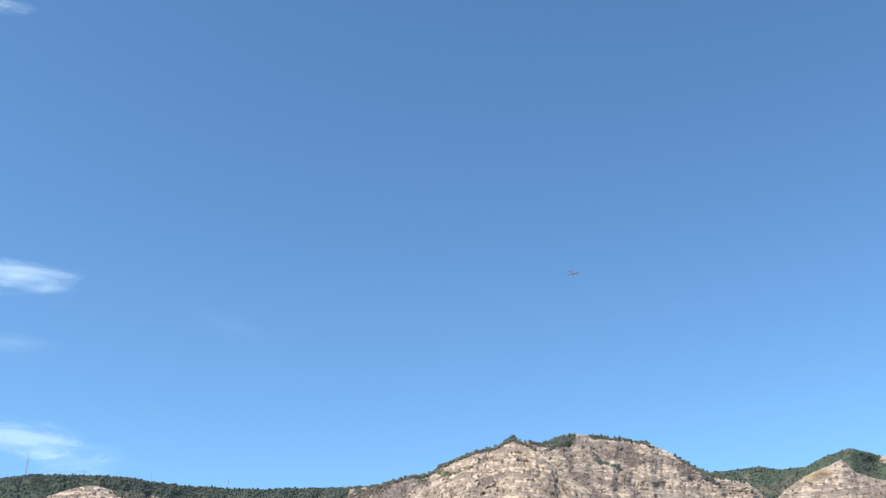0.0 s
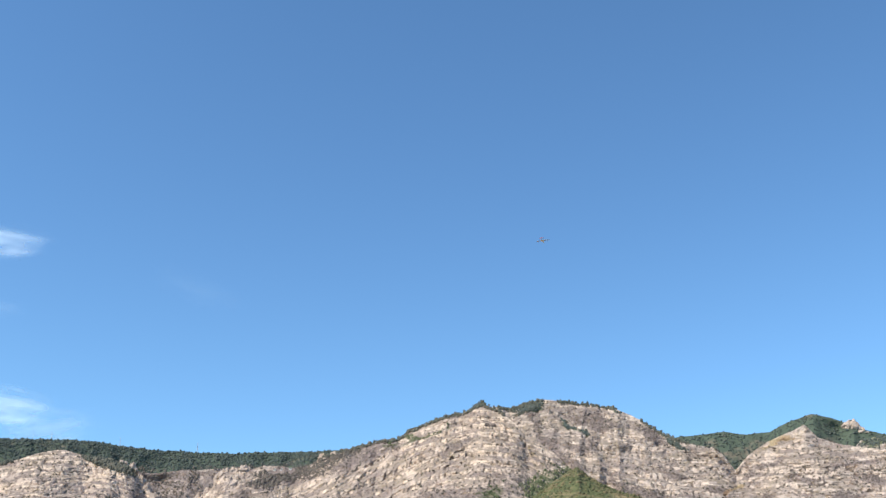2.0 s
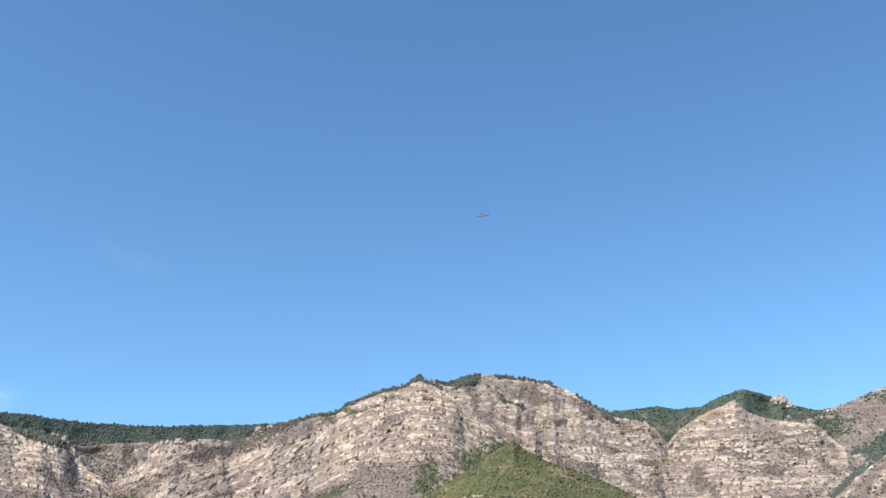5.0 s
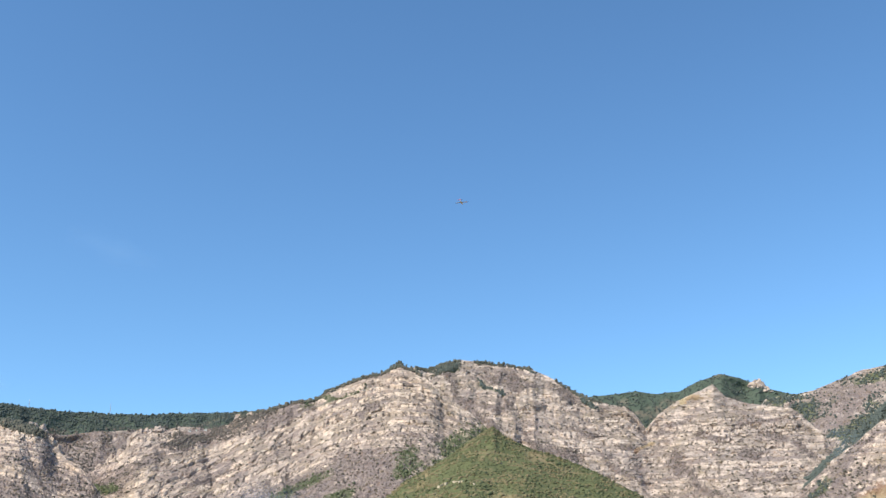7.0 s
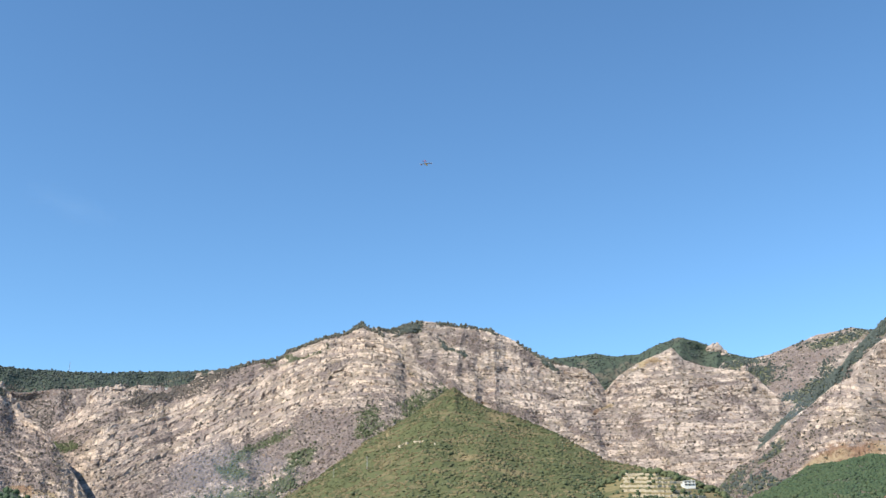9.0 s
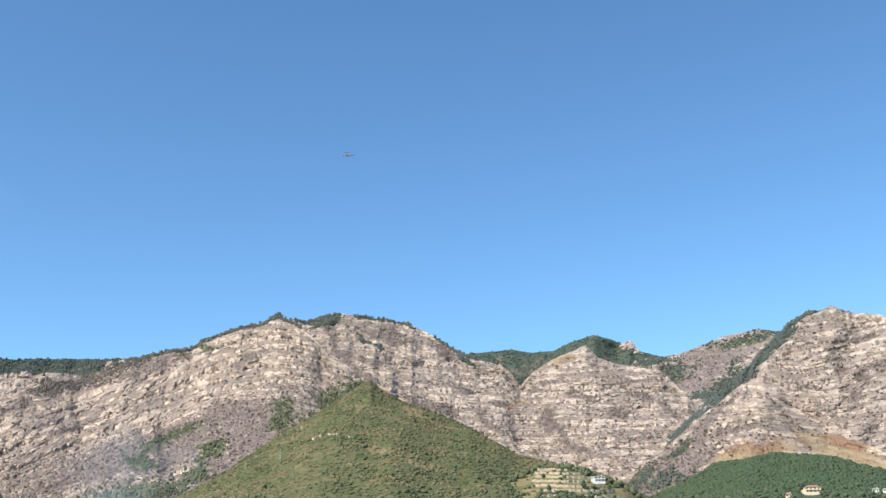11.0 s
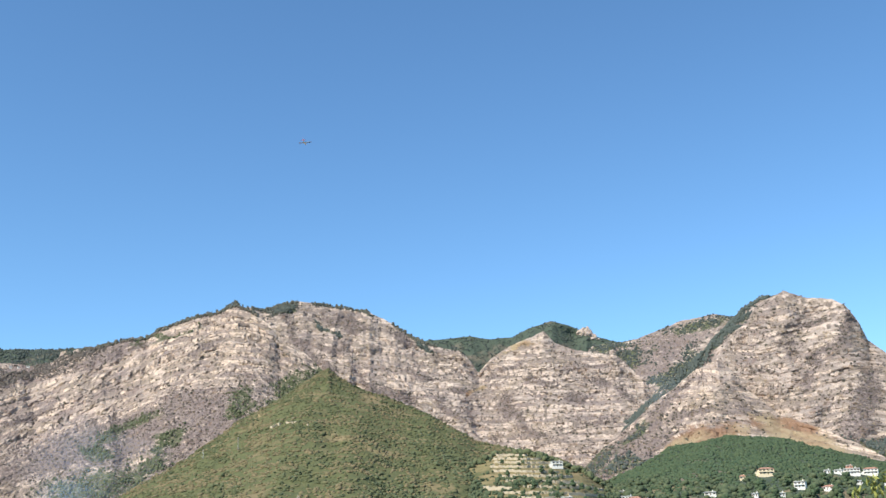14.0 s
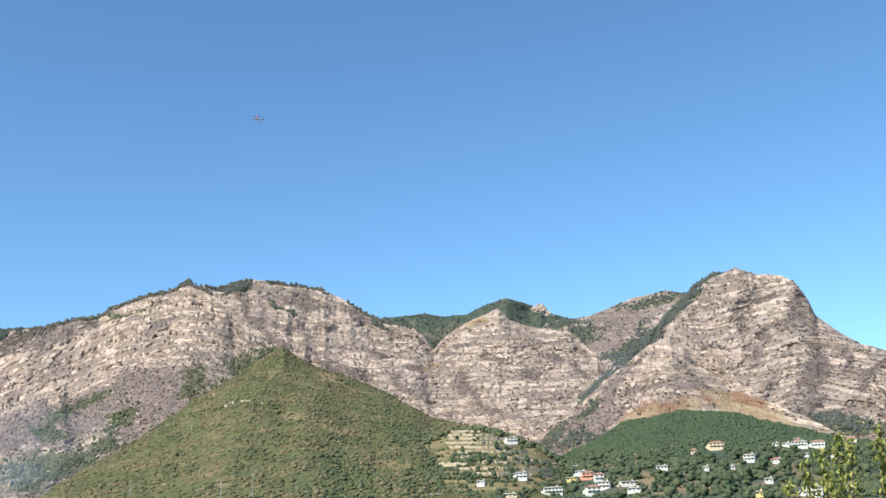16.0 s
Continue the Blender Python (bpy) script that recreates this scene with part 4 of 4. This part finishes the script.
def tree(height, wide, lumps, material, seed, label, bare=0.3):
    rng = np.random.default_rng(seed)
    root = tagged(new("tree"), label, "tree")
    bm = bmesh.new()
    rod(bm, (0, 0, -1.5), (0, 0, height * 0.75), height * 0.035, height * 0.012)
    for k in range(5):
        a, z = k * 2.4, height * (bare + 0.08 * k)
        rod(bm, (0, 0, z), (math.cos(a) * wide * 0.32, math.sin(a) * wide * 0.32, z + height * 0.2), height * 0.014, height * 0.006, 5)
    part("trunk", bm, BARK, root)
    t = rng.uniform(0, 1, lumps)
    ang = rng.uniform(0, 6.28, lumps)
    rad = wide * 0.36 * np.sqrt(rng.uniform(0, 1, lumps)) * (1 - 0.5 * t)
    c = np.stack([np.cos(ang) * rad, np.sin(ang) * rad, height * (bare + (0.93 - bare) * t)], -1)
    half = rng.uniform(0.13, 0.22, (lumps, 1)) * wide * np.array([[1, 1, 0.8]])
    part("crown", clumps("crown", c, half, material, rng), material, root)
    return root


def plant(protos, places, group, rng, low=0.8, high=1.2):
    """Sets the first of each prototype, then copies, at the places given."""
    for k, p in enumerate(places):
        src = protos[k % len(protos)]
        m = Matrix.Translation(p) @ Matrix.Rotation(rng.uniform(0, 6.28), 4, "Z") @ Matrix.Scale(rng.uniform(low, high), 4)
        ob = src if k < len(protos) else copy_thing(src, m)
        ob.matrix_basis = m
        ob["group"] = group


def ridge_place(name, az, down=0.0):
    g = ALL[name]
    c = int(np.clip(np.searchsorted(g["az"], az), 0, len(g["az"]) - 1))
    return Vector(g["co"][g["rows"] - 1, c]) - Vector((0, 0, down))


rng = random.Random(7)
pines = [tree(11, 9, 26, CREST_LEAVES, 60 + k, "dark green pine tree standing on the rocky crest", 0.35) for k in range(3)]
plant(pines, [ridge_place("dome_mountain", -3.0 + 0.1 * k * (1 + 0.3 * math.sin(k * 3))) for k in range(12)], "trees on the summit crest", rng, 0.6, 1.0)
oaks = [tree(7, 8, 24, CREST_LEAVES, 70 + k, "low dark bushy tree along the mountain skyline", 0.15) for k in range(3)]
plant(oaks, [ridge_place("dome_mountain", a) for a in (-10.2, -9.1, -8.45, -8.3, -8.2, -7.4, -6.6, -5.1, -5.0, -4.0, -3.9, -3.5)]
      + [ridge_place("cliff_mountain", -1.0 + 0.17 * k + 0.07 * math.sin(5 * k)) for k in range(8)] + [ridge_place("cliff_mountain", 1.9 + 0.35 * k + 0.12 * math.sin(7 * k)) for k in range(6)] + [ridge_place("cliff_mountain", a) for a in (6.2, 6.5, 6.8, 7.2, 7.5, 7.8)]
      + [ridge_place("right_flank", 25.2 + 0.16 * k) for k in range(9)], "bushy trees on the skyline", rng, 0.6, 1.15)
field = [tree(6.5, 6.5, 26, WOOD_GREEN, 80 + k, "round green tree standing in the terraced fields", 0.2) for k in range(3)]
plant(field, [spot("terraced_hill", a, e) for a, e in ((12.6, 3.0), (13.1, 3.05), (13.6, 2.95), (14.3, 3.0), (15.0, 2.95), (15.6, 2.9), (16.1, 2.75), (12.2, 3.6), (14.0, 3.7), (15.4, 3.6), (16.8, 2.6), (13.0, 2.5), (14.8, 2.4),
      (12.9, 4.5), (14.3, 4.35), (11.9, 4.3), (17.0, 2.2), (16.2, 2.1), (13.8, 2.1), (12.3, 2.2))], "field trees", rng)
wood = [tree(10, 10, 34, WOOD_GREEN, 90 + k, "tall leafy green tree in the village", 0.2) for k in range(3)]
plant(wood, [spot("wooded_foothill", a, e) for a, e in ((22.2, 1.0), (22.6, 1.3), (23.1, 0.9), (23.5, 1.4), (24.2, 1.9), (24.6, 1.5), (25.2, 2.2), (25.9, 1.7), (26.6, 2.5), (27.0, 1.3), (27.8, 1.8), (28.3, 2.6), (28.9, 1.6), (29.4, 2.4),
      (30.3, 2.0), (31.0, 2.4), (31.6, 2.0), (32.4, 2.4), (21.4, 1.7), (20.6, 2.2), (26.0, 0.8), (24.0, 0.7), (29.9, 1.2), (31.3, 1.3), (33.0, 1.9))], "village trees", rng, 0.7, 1.2)

# ---- houses ----
WHITE = paint("white_render", (0.74, 0.70, 0.64), 0.85, scale=0.6)
CREAM = paint("cream_render", (0.72, 0.59, 0.40), 0.85, scale=0.6)
YELLOW = paint("yellow_render", (0.75, 0.62, 0.25), 0.85, scale=0.6)
PINK = paint("salmon_render", (0.66, 0.33, 0.22), 0.85, scale=0.6)
TILE = paint("clay_tiles", (0.36, 0.19, 0.13), 0.9, scale=1.2)
SLAB = paint("pale_roof_slab", (0.55, 0.52, 0.48), 0.9, scale=0.8)
GLASS = paint("dark_window_glass", (0.03, 0.035, 0.04), 0.15)
WOODEN = paint("brown_shutters", (0.13, 0.075, 0.04), 0.7)
STONE = paint("dry_stone", (0.50, 0.41, 0.29), 0.95, scale=0.7, worn=0.5)
METAL = paint("galvanised_steel", (0.50, 0.49, 0.46), 0.6, 0.2)


def house(width, deep, storeys, wall_paint, roof_kind, label):
    root = tagged(new("house"), label, "house", "village houses")
    high = 3.0 * storeys
    bm = bmesh.new()
    box(bm, -width / 2, width / 2, -deep / 2, deep / 2, -3.0, high)
    if width > 11:
        box(bm, -width / 2 - 2.5, -width / 2 + 0.0, -deep / 2 + 1.2, deep / 2 - 0.8, -3.0, high - 2.6)
    part("wall", bm, wall_paint, root)
    bm = bmesh.new()
    if roof_kind == "hip":
        v = box(bm, -width / 2 - 0.6, width / 2 + 0.6, -deep / 2 - 0.6, deep / 2 + 0.6, high, high + 0.25)
        top = bmesh.ops.create_cube(bm, size=1, matrix=Matrix.LocRotScale((0, 0, high + 1.1), None, (width + 1.0, deep + 1.0, 1.7)))["verts"]
        for q in top:
            if q.co.z > high + 1.1:
                q.co.x *= max(0.1, 1 - deep / (width + 1))
                q.co.y *= 0.05
        roof = part("roof", bm, TILE, root, "red-brown clay tile roof")
    else:
        box(bm, -width / 2 - 0.5, width / 2 + 0.5, -deep / 2 - 0.9, deep / 2 + 0.5, high, high + 0.3)
        box(bm, -width / 2 + 0.3, width / 2 - 0.3, -deep / 2 + 0.3, deep / 2 - 0.3, high + 0.3, high + 0.7)
        roof = part("roof", bm, SLAB, root, "flat pale concrete roof slab")
    bm = bmesh.new()
    box(bm, width * 0.22, width * 0.22 + 0.9, 0.4, 1.3, high, high + 2.2)
    part("chimney", bm, wall_paint, roof)
    count = max(2, int(width / 3.6))
    for s in range(storeys):
        for k in range(count):
            x = (k + 0.5) / count * width - width / 2
            door = s == 0 and k == count // 2
            bm = bmesh.new()
            box(bm, x - 0.48, x + 0.48, -deep / 2 - 0.06, -deep / 2 + 0.1, s * 3 + (0.05 if door else 1.0), s * 3 + 2.35)
            w = part("door" if door else "window", bm, WOODEN if door else GLASS, root)
            if not door:
                for side in (-1, 1):
                    bm = bmesh.new()
                    box(bm, x + side * 0.85 - 0.28, x + side * 0.85 + 0.28, -deep / 2 - 0.1, -deep / 2 - 0.003, s * 3 + 1.0, s * 3 + 2.35)
                    part("shutter", bm, WOODEN, w)
    if storeys > 1:
        bm = bmesh.new()
        box(bm, -width * 0.42, width * 0.42, -deep / 2 - 1.4, -deep / 2 - 0.004, 2.75, 2.95)
        box(bm, -width * 0.42, width * 0.42, -deep / 2 - 1.4, -deep / 2 - 1.3, 2.95, 3.8)
        part("balcony", bm, wall_paint, root)
    return root


RENDERS = {"white": WHITE, "cream": CREAM, "yellow": YELLOW, "pink": PINK}
for land_name, az, el, width, deep, storeys, wall_paint, roof_kind, turn, label in HOUSES:
    h = house(width, deep, storeys, RENDERS[wall_paint], roof_kind, label)
    h.matrix_basis = Matrix.Translation(spot(land_name, az, el) + Vector((0, 0, 1.0))) @ Matrix.Rotation(radians(turn - az), 4, "Z") @ Matrix.Scale(0.82, 4)

# ---- rock spires ----


def rock_spire(high, wide, seed, place):
    """A jagged tooth of limestone on a crest."""
    bm = bmesh.new()
    bmesh.ops.create_icosphere(bm, subdivisions=3, radius=1)
    shift = Vector((seed * 3.7, seed * 1.9, seed))
    for v in bm.verts:
        d = v.co.copy()
        k = 1 + 0.45 * noise.noise(d * 1.6 + shift) + 0.25 * noise.noise(d * 4 + shift) + 0.12 * noise.noise(d * 9 + shift)
        taper = 1 - 0.35 * max(0, d.z)
        v.co = Vector((d.x * wide * k * taper, d.y * wide * k * taper, d.z * high * k))
    me = bpy.data.meshes.new("rock_spire")
    bm.to_mesh(me)
    bm.free()
    me.materials.append(ROCK_WARM)
    ob = tagged(new("rock_spire", me), "jagged pale limestone spire on the crest", "rock", "rock spires")
    ob.matrix_basis = Matrix.Translation(place)
    return ob


for k, (land_name, az, high, wide) in enumerate((("dome_mountain", -18.2, 10, 7), ("dome_mountain", -17.65, 14, 8), ("dome_mountain", -17.2, 11, 9), ("dome_mountain", -16.75, 17, 8), ("dome_mountain", -16.4, 13, 10),
        ("dome_mountain", -15.9, 15, 11), ("dome_mountain", -15.4, 12, 12), ("dome_mountain", -11.2, 9, 9), ("dome_mountain", -10.6, 8, 8), ("left_outcrop_mountain", -21.7, 12, 9), ("left_outcrop_mountain", -21.2, 15, 8),
        ("left_outcrop_mountain", -20.75, 13, 9), ("left_outcrop_mountain", -20.35, 15, 7), ("left_outcrop_mountain", -19.9, 10, 8), ("green_saddle_ridge", 16.95, 17, 13), ("green_saddle_ridge", 16.72, 14, 12), ("green_saddle_ridge", 17.2, 13, 12), ("green_saddle_ridge", 17.5, 9, 12))):
    rock_spire(high, wide * 1.35, k + 1, ridge_place(land_name, az, 13.0 if land_name == "green_saddle_ridge" else 4.0))

# ---- terraces, ruin, poles and masts ----


def stone_row(name, land_name, start, end, el0, el1, stones, high, rng, label, category, group="", gap=0.0):
    """A dry wall of separate stones along a slope."""
    root = tagged(new(name), label, category, group)
    for k in range(stones):
        if rng.random() < gap:
            continue
        f = (k + 0.5) / stones
        p, q = (spot(land_name, start + (end - start) * (f + d), el0 + (el1 - el0) * (f + d)) for d in (-0.5 / stones, 0.5 / stones))
        span = q - p
        bm = bmesh.new()
        v = box(bm, -span.length * 0.53, span.length * 0.53, -0.6, 0.6, -0.8, high * rng.uniform(0.75, 1.2))
        for w in v:
            w.co += Vector([rng.uniform(-0.15, 0.15) for _ in range(3)])
        ob = part("stone", bm, STONE, root)
        ob.matrix_basis = Matrix.Translation((p + q) / 2) @ Matrix.Rotation(math.atan2(span.y, span.x), 4, "Z")
    return root


rng = random.Random(11)
for k, (a0, a1, e0, e1) in enumerate(((11.6, 13.9, 4.72, 4.66), (11.4, 14.4, 4.55, 4.42), (11.5, 14.5, 4.36, 4.2), (11.3, 14.2, 4.14, 4.0), (11.4, 14.9, 3.9, 3.72), (11.9, 15.6, 3.62, 3.45), (12.0, 16.0, 3.35, 3.15), (13.0, 16.4, 3.02, 2.85), (14.5, 17.2, 3.22, 2.7), (13.4, 17.2, 2.7, 2.4), (11.9, 14.6, 2.75, 2.62), (12.6, 16.9, 2.45, 2.15))):
    stone_row("terrace_wall", "terraced_hill", a0, a1, e0, e1, 36, 2.0, rng, "pale dry-stone terrace wall across the hillside", "wall", "terrace walls")
stone_row("retaining_wall", "terraced_hill", 10.9, 12.4, 2.95, 2.93, 10, 3.4, rng, "reddish retaining wall below a field", "wall")
stone_row("ruined_wall", "green_hill", -0.5, 0.05, 6.5, 6.72, 9, 2.6, rng, "broken pale stone wall of a hillside ruin", "wall", "hillside ruin", 0.15)
stone_row("ruined_wall", "green_hill", 0.2, 0.85, 6.78, 6.72, 10, 2.2, rng, "broken pale stone wall of a hillside ruin", "wall", "hillside ruin", 0.15)
stone_row("ruined_wall", "green_hill", 1.3, 1.6, 6.62, 6.55, 5, 2.0, rng, "broken pale stone wall of a hillside ruin", "wall", "hillside ruin", 0.3)


def lattice_mast(name, high, base, label, category, group, arms=()):
    root = tagged(new(name), label, category, group)
    for sx, sy in ((-1, -1), (1, -1), (1, 1), (-1, 1)):
        bm = bmesh.new()
        rod(bm, (sx * base, sy * base, -2), (sx * base * 0.25, sy * base * 0.25, high), base * 0.14, base * 0.1, 5)
        part("leg", bm, METAL, root)
    for k in range(int(high / (base * 3.2))):
        z0, z1 = k * base * 3.2, (k + 1) * base * 3.2
        b0, b1 = (base * (1 - 0.75 * min(1, z / high)) for z in (z0, z1))
        for sx, sy, tx, ty in ((-1, -1, 1, -1), (1, -1, 1, 1), (1, 1, -1, 1), (-1, 1, -1, -1)):
            bm = bmesh.new()
            rod(bm, (sx * b0, sy * b0, z0), (tx * b1, ty * b1, z1), base * 0.07, base * 0.07, 4)
            part("brace", bm, METAL, root)
    for z, reach in arms:
        bm = bmesh.new()
        rod(bm, (-reach, 0, z), (reach, 0, z), 0.14, 0.14, 5)
        part("cross_arm", bm, METAL, root)
    return root


for az, el, high in ((-2.26, 5.42, 16), (-4.04, 5.0, 12), (-0.68, 1.5, 17), (0.92, 1.7, 18), (-5.29, 2.0, 12)):
    lattice_mast("pylon", high, 0.75, "grey lattice power pylon standing in the scrub", "pylon", "power line", ((high - 1.5, 1.6),)).matrix_basis = Matrix.Translation(spot("green_hill", az, el))
for az, high, base in ((-28.1, 66, 2.6), (-26.2, 30, 1.5), (-25.35, 27, 1.4), (-21.9, 25, 1.2), (-17.95, 34, 1.4)):
    lattice_mast("radio_mast", high, base, "slim grey radio mast rising from the forest ridge", "mast", "radio masts").matrix_basis = Matrix.Translation(ridge_place("far_forest_ridge", az))

# ---- aircraft ----
HULL_YELLOW = paint("yellow_aircraft_paint", (0.62, 0.40, 0.10), 0.4, worn=0.15)
HULL_RED = paint("red_aircraft_paint", (0.50, 0.06, 0.04), 0.4, worn=0.15)
HULL_GREY = paint("grey_aircraft_underside", (0.30, 0.29, 0.28), 0.5, worn=0.3)


def aircraft():
    """A twin-engined amphibious water bomber, nose along +y, 28.6 m across."""
    root = tagged(new("aircraft"), "yellow and red twin-engine firefighting seaplane in flight", "aircraft")
    bm = bmesh.new()
    rings = []
    for y, z, w, h in ((9.6, -0.6, 0.15, 0.2), (8.8, -0.5, 0.8, 0.8), (6.5, -0.2, 1.2, 1.35), (2, 0, 1.3, 1.5), (-2, 0.1, 1.2, 1.35), (-6, 0.6, 0.75, 0.9), (-10, 1.2, 0.3, 0.45)):
        rings.append([bm.verts.new((w * math.cos(a) * (1 if math.sin(a) > 0 else 0.85), y, z + h * math.sin(a))) for a in [2 * math.pi * k / 12 for k in range(12)]])
    for r0, r1 in zip(rings, rings[1:]):
        for k in range(12):
            bm.faces.new((r0[k], r0[(k + 1) % 12], r1[(k + 1) % 12], r1[k]))
    bm.faces.new(rings[0])
    bm.faces.new(list(reversed(rings[-1])))
    bmesh.ops.recalc_face_normals(bm, faces=bm.faces)
    part("fuselage", bm, HULL_YELLOW, root)

    def panel(bm, x0, x1, y0, y1, z0, z1, t):
        v = box(bm, x0, x1, y0, y1, z0 - t / 2, z0 + t / 2)
        bmesh.ops.bevel(bm, geom=list({e for w in v for e in w.link_edges}), offset=t * 0.35, segments=2, affect="EDGES")

    bm = bmesh.new()
    panel(bm, -14.3, 14.3, 0.4, 3.9, 1.75, 1.75, 0.5)
    part("wing", bm, HULL_GREY, root, "long straight grey wing")
    bm = bmesh.new()
    panel(bm, -5.4, 5.4, -10.2, -8.0, 3.6, 3.6, 0.3)
    part("tailplane", bm, HULL_RED, root, "red tailplane")
    bm = bmesh.new()
    v = box(bm, -0.2, 0.2, -10.6, -7.2, 1.0, 6.2)
    for q in v:
        if q.co.z > 3:
            q.co.y = q.co.y * 0.45 - 5.6
    part("fin", bm, HULL_RED, root, "red tail fin")
    for side in (-1, 1):
        bm = bmesh.new()
        rod(bm, (side * 3.1, -0.5, 2.1), (side * 3.1, 5.4, 2.1), 0.35, 0.62, 10)
        n = part("engine", bm, HULL_YELLOW, root)
        for k in range(4):
            bm = bmesh.new()
            a = k * math.pi / 2 + 0.4
            rod(bm, (side * 3.1, 5.55, 2.1), (side * 3.1 + 1.9 * math.cos(a), 5.55, 2.1 + 1.9 * math.sin(a)), 0.14, 0.07, 5)
            part("propeller_blade", bm, HULL_GREY, n)
        bm = bmesh.new()
        rod(bm, (side * 11.5, 0.6, -0.2), (side * 11.5, 3.9, -0.2), 0.3, 0.4, 8)
        rod(bm, (side * 11.5, 2.2, 0), (side * 11.5, 2.2, 1.7), 0.12, 0.12, 5)
        part("float", bm, HULL_RED, root)
    return root


aircraft().matrix_basis = Matrix.Translation((48, 2133, 861)) @ Matrix.Rotation(radians(-20), 4, "Z") @ Matrix.Rotation(radians(2), 4, "Y")

# ---- vapour ----


def haze_sheet(name, az, el, dist, wide, high, material, label, category, bow=0.08, turn=0.0):
    """A thin bowed sheet of vapour that faces the valley."""
    bm = bmesh.new()
    n = 14
    grid = [[bm.verts.new((wide * (i / n - 0.5), bow * wide * ((i / n - 0.5) ** 2 + (j / n - 0.5) ** 2), high * (j / n - 0.5))) for i in range(n + 1)] for j in range(n + 1)]
    for j in range(n):
        for i in range(n):
            bm.faces.new((grid[j][i], grid[j][i + 1], grid[j + 1][i + 1], grid[j + 1][i])).smooth = True
    me = bpy.data.meshes.new(name)
    bm.to_mesh(me)
    bm.free()
    me.materials.append(material)
    ob = tagged(new(name, me), label, category, kind="structure")
    ob.visible_shadow = False
    ob.matrix_basis = Matrix.Translation(spread(az, el, dist)) @ Matrix.Rotation(radians(-az), 4, "Z") @ Matrix.Rotation(radians(el), 4, "X") @ Matrix.Rotation(radians(turn), 4, "Y")
    return ob


for k, (az, el, wide, high, density, turn) in enumerate(((-30.1, 20.3, 640, 200, 0.6, -4), (-28.7, 12.2, 660, 210, 0.9, 2), (-25.6, 11.2, 480, 200, 0.4, -12), (-30.2, 17.0, 500, 130, 0.13, 0), (-18.6, 19.0, 520, 190, 0.05, 18), (-33.9, 33.6, 420, 130, 0.18, 0))):
    haze_sheet("cloud", az, el, 4400, wide, high, veil("cloud_white" if k == 0 else "cloud_wisp", (0.95, 0.95, 0.97), density, 2.6 + 0.3 * k, (1.0, 1.0, 1.5)), "thin white wisp of cloud in a blue sky", "cloud", turn=turn)
for az, el, dist, wide, high, density in ((-10.6, 2.9, 1290, 120, 70, 0.22), (-9.6, 4.4, 1400, 260, 170, 0.16), (20.6, 7.6, 1730, 80, 110, 0.07)):
    haze_sheet("smoke", az, el, dist, wide, high, veil("smoke_blue", (0.45, 0.54, 0.66), density, 2.4, (1.0, 1.0, 1.4)), "thin blue-grey smoke drifting from the burnt slope", "smoke")

# ---- the leafy tree near the camera ----
# sun highlights and light through the leaves are put into the paler colours
LEAF = leafage("sunlit_leaves", (0.13, 0.15, 0.035), (0.38, 0.37, 0.11), (0.60, 0.53, 0.29), 0.22)


def leafy_shoots():
    """An upright young tree whose leafy shoots rise to just above eye level."""
    rng = random.Random(5)
    root = tagged(new("tree"), "young tree with upright shoots of sunlit yellow-green leaves", "tree")
    foot = spread(33.5, 0, 12.5)
    foot.z = 0
    root.matrix_basis = Matrix.Translation(foot)
    bm = bmesh.new()
    rod(bm, (0, 0, -0.2), (0, 0, 1.0), 0.09, 0.06, 9)
    part("trunk", bm, BARK, root)
    # azimuth and elevation of each tip, how full it is
    tips = ((28.85, 1.0, 0.35), (29.3, 0.5, 0.35), (29.9, 1.9, 0.35), (30.75, 2.6, 0.45), (31.0, 1.4, 0.4), (31.6, 3.3, 0.45), (32.1, 2.9, 0.4), (33.6, 3.4, 0.6), (34.2, 2.6, 0.6), (35.0, 3.8, 0.8), (36.2, 3.6, 0.8))
    for az, el, full in tips:
        tip = spread(az, el, rng.uniform(12.0, 12.9)) - foot
        base = Vector((tip.x * 0.08, tip.y * 0.08, rng.uniform(0.7, 0.95)))
        knee = Vector((tip.x * rng.uniform(0.94, 0.98), tip.y * 0.95, 1.1 + rng.uniform(-0.1, 0.15)))
        bm = bmesh.new()
        rod(bm, base, knee, 0.03, 0.018, 6)
        rod(bm, knee, tip, 0.016, 0.003, 6)
        branch = part("branch", bm, BARK, root)
        bm = bmesh.new()
        span = tip - knee
        for k in range(int(30 + 420 * full * max(0.3, span.length))):
            f = rng.uniform(-0.15, 1.03)
            width = (0.028 + 0.05 * (1 - max(f, 0)) + 0.022 * math.sin(f * 17 + az * 3)) * (0.6 + 0.5 * full)
            at = knee + span * f + Vector((rng.gauss(0, 1), rng.gauss(0, 1), rng.gauss(0, 0.5))) * width
            long, wide = rng.uniform(0.055, 0.1), rng.uniform(0.014, 0.024)
            lean = rng.uniform(1.3, 2.9) if rng.random() < 0.65 else rng.uniform(-0.5, 0.9)
            m = Matrix.Translation(at) @ Euler((lean, rng.uniform(-0.4, 0.4), rng.uniform(0, 6.28))).to_matrix().to_4x4()
            pts = [m @ Vector(p) for p in ((0, 0, 0), (wide, 0.01, long * 0.4), (0, 0, long), (-wide, 0.01, long * 0.4), (0, -0.008, long * 0.45))]
            v = [bm.verts.new(p) for p in pts]
            for i, j in ((0, 1), (1, 2), (2, 3), (3, 0)):
                bm.faces.new((v[i], v[j], v[4]))
        part("foliage", bm, LEAF, branch)
    return root


leafy_shoots()
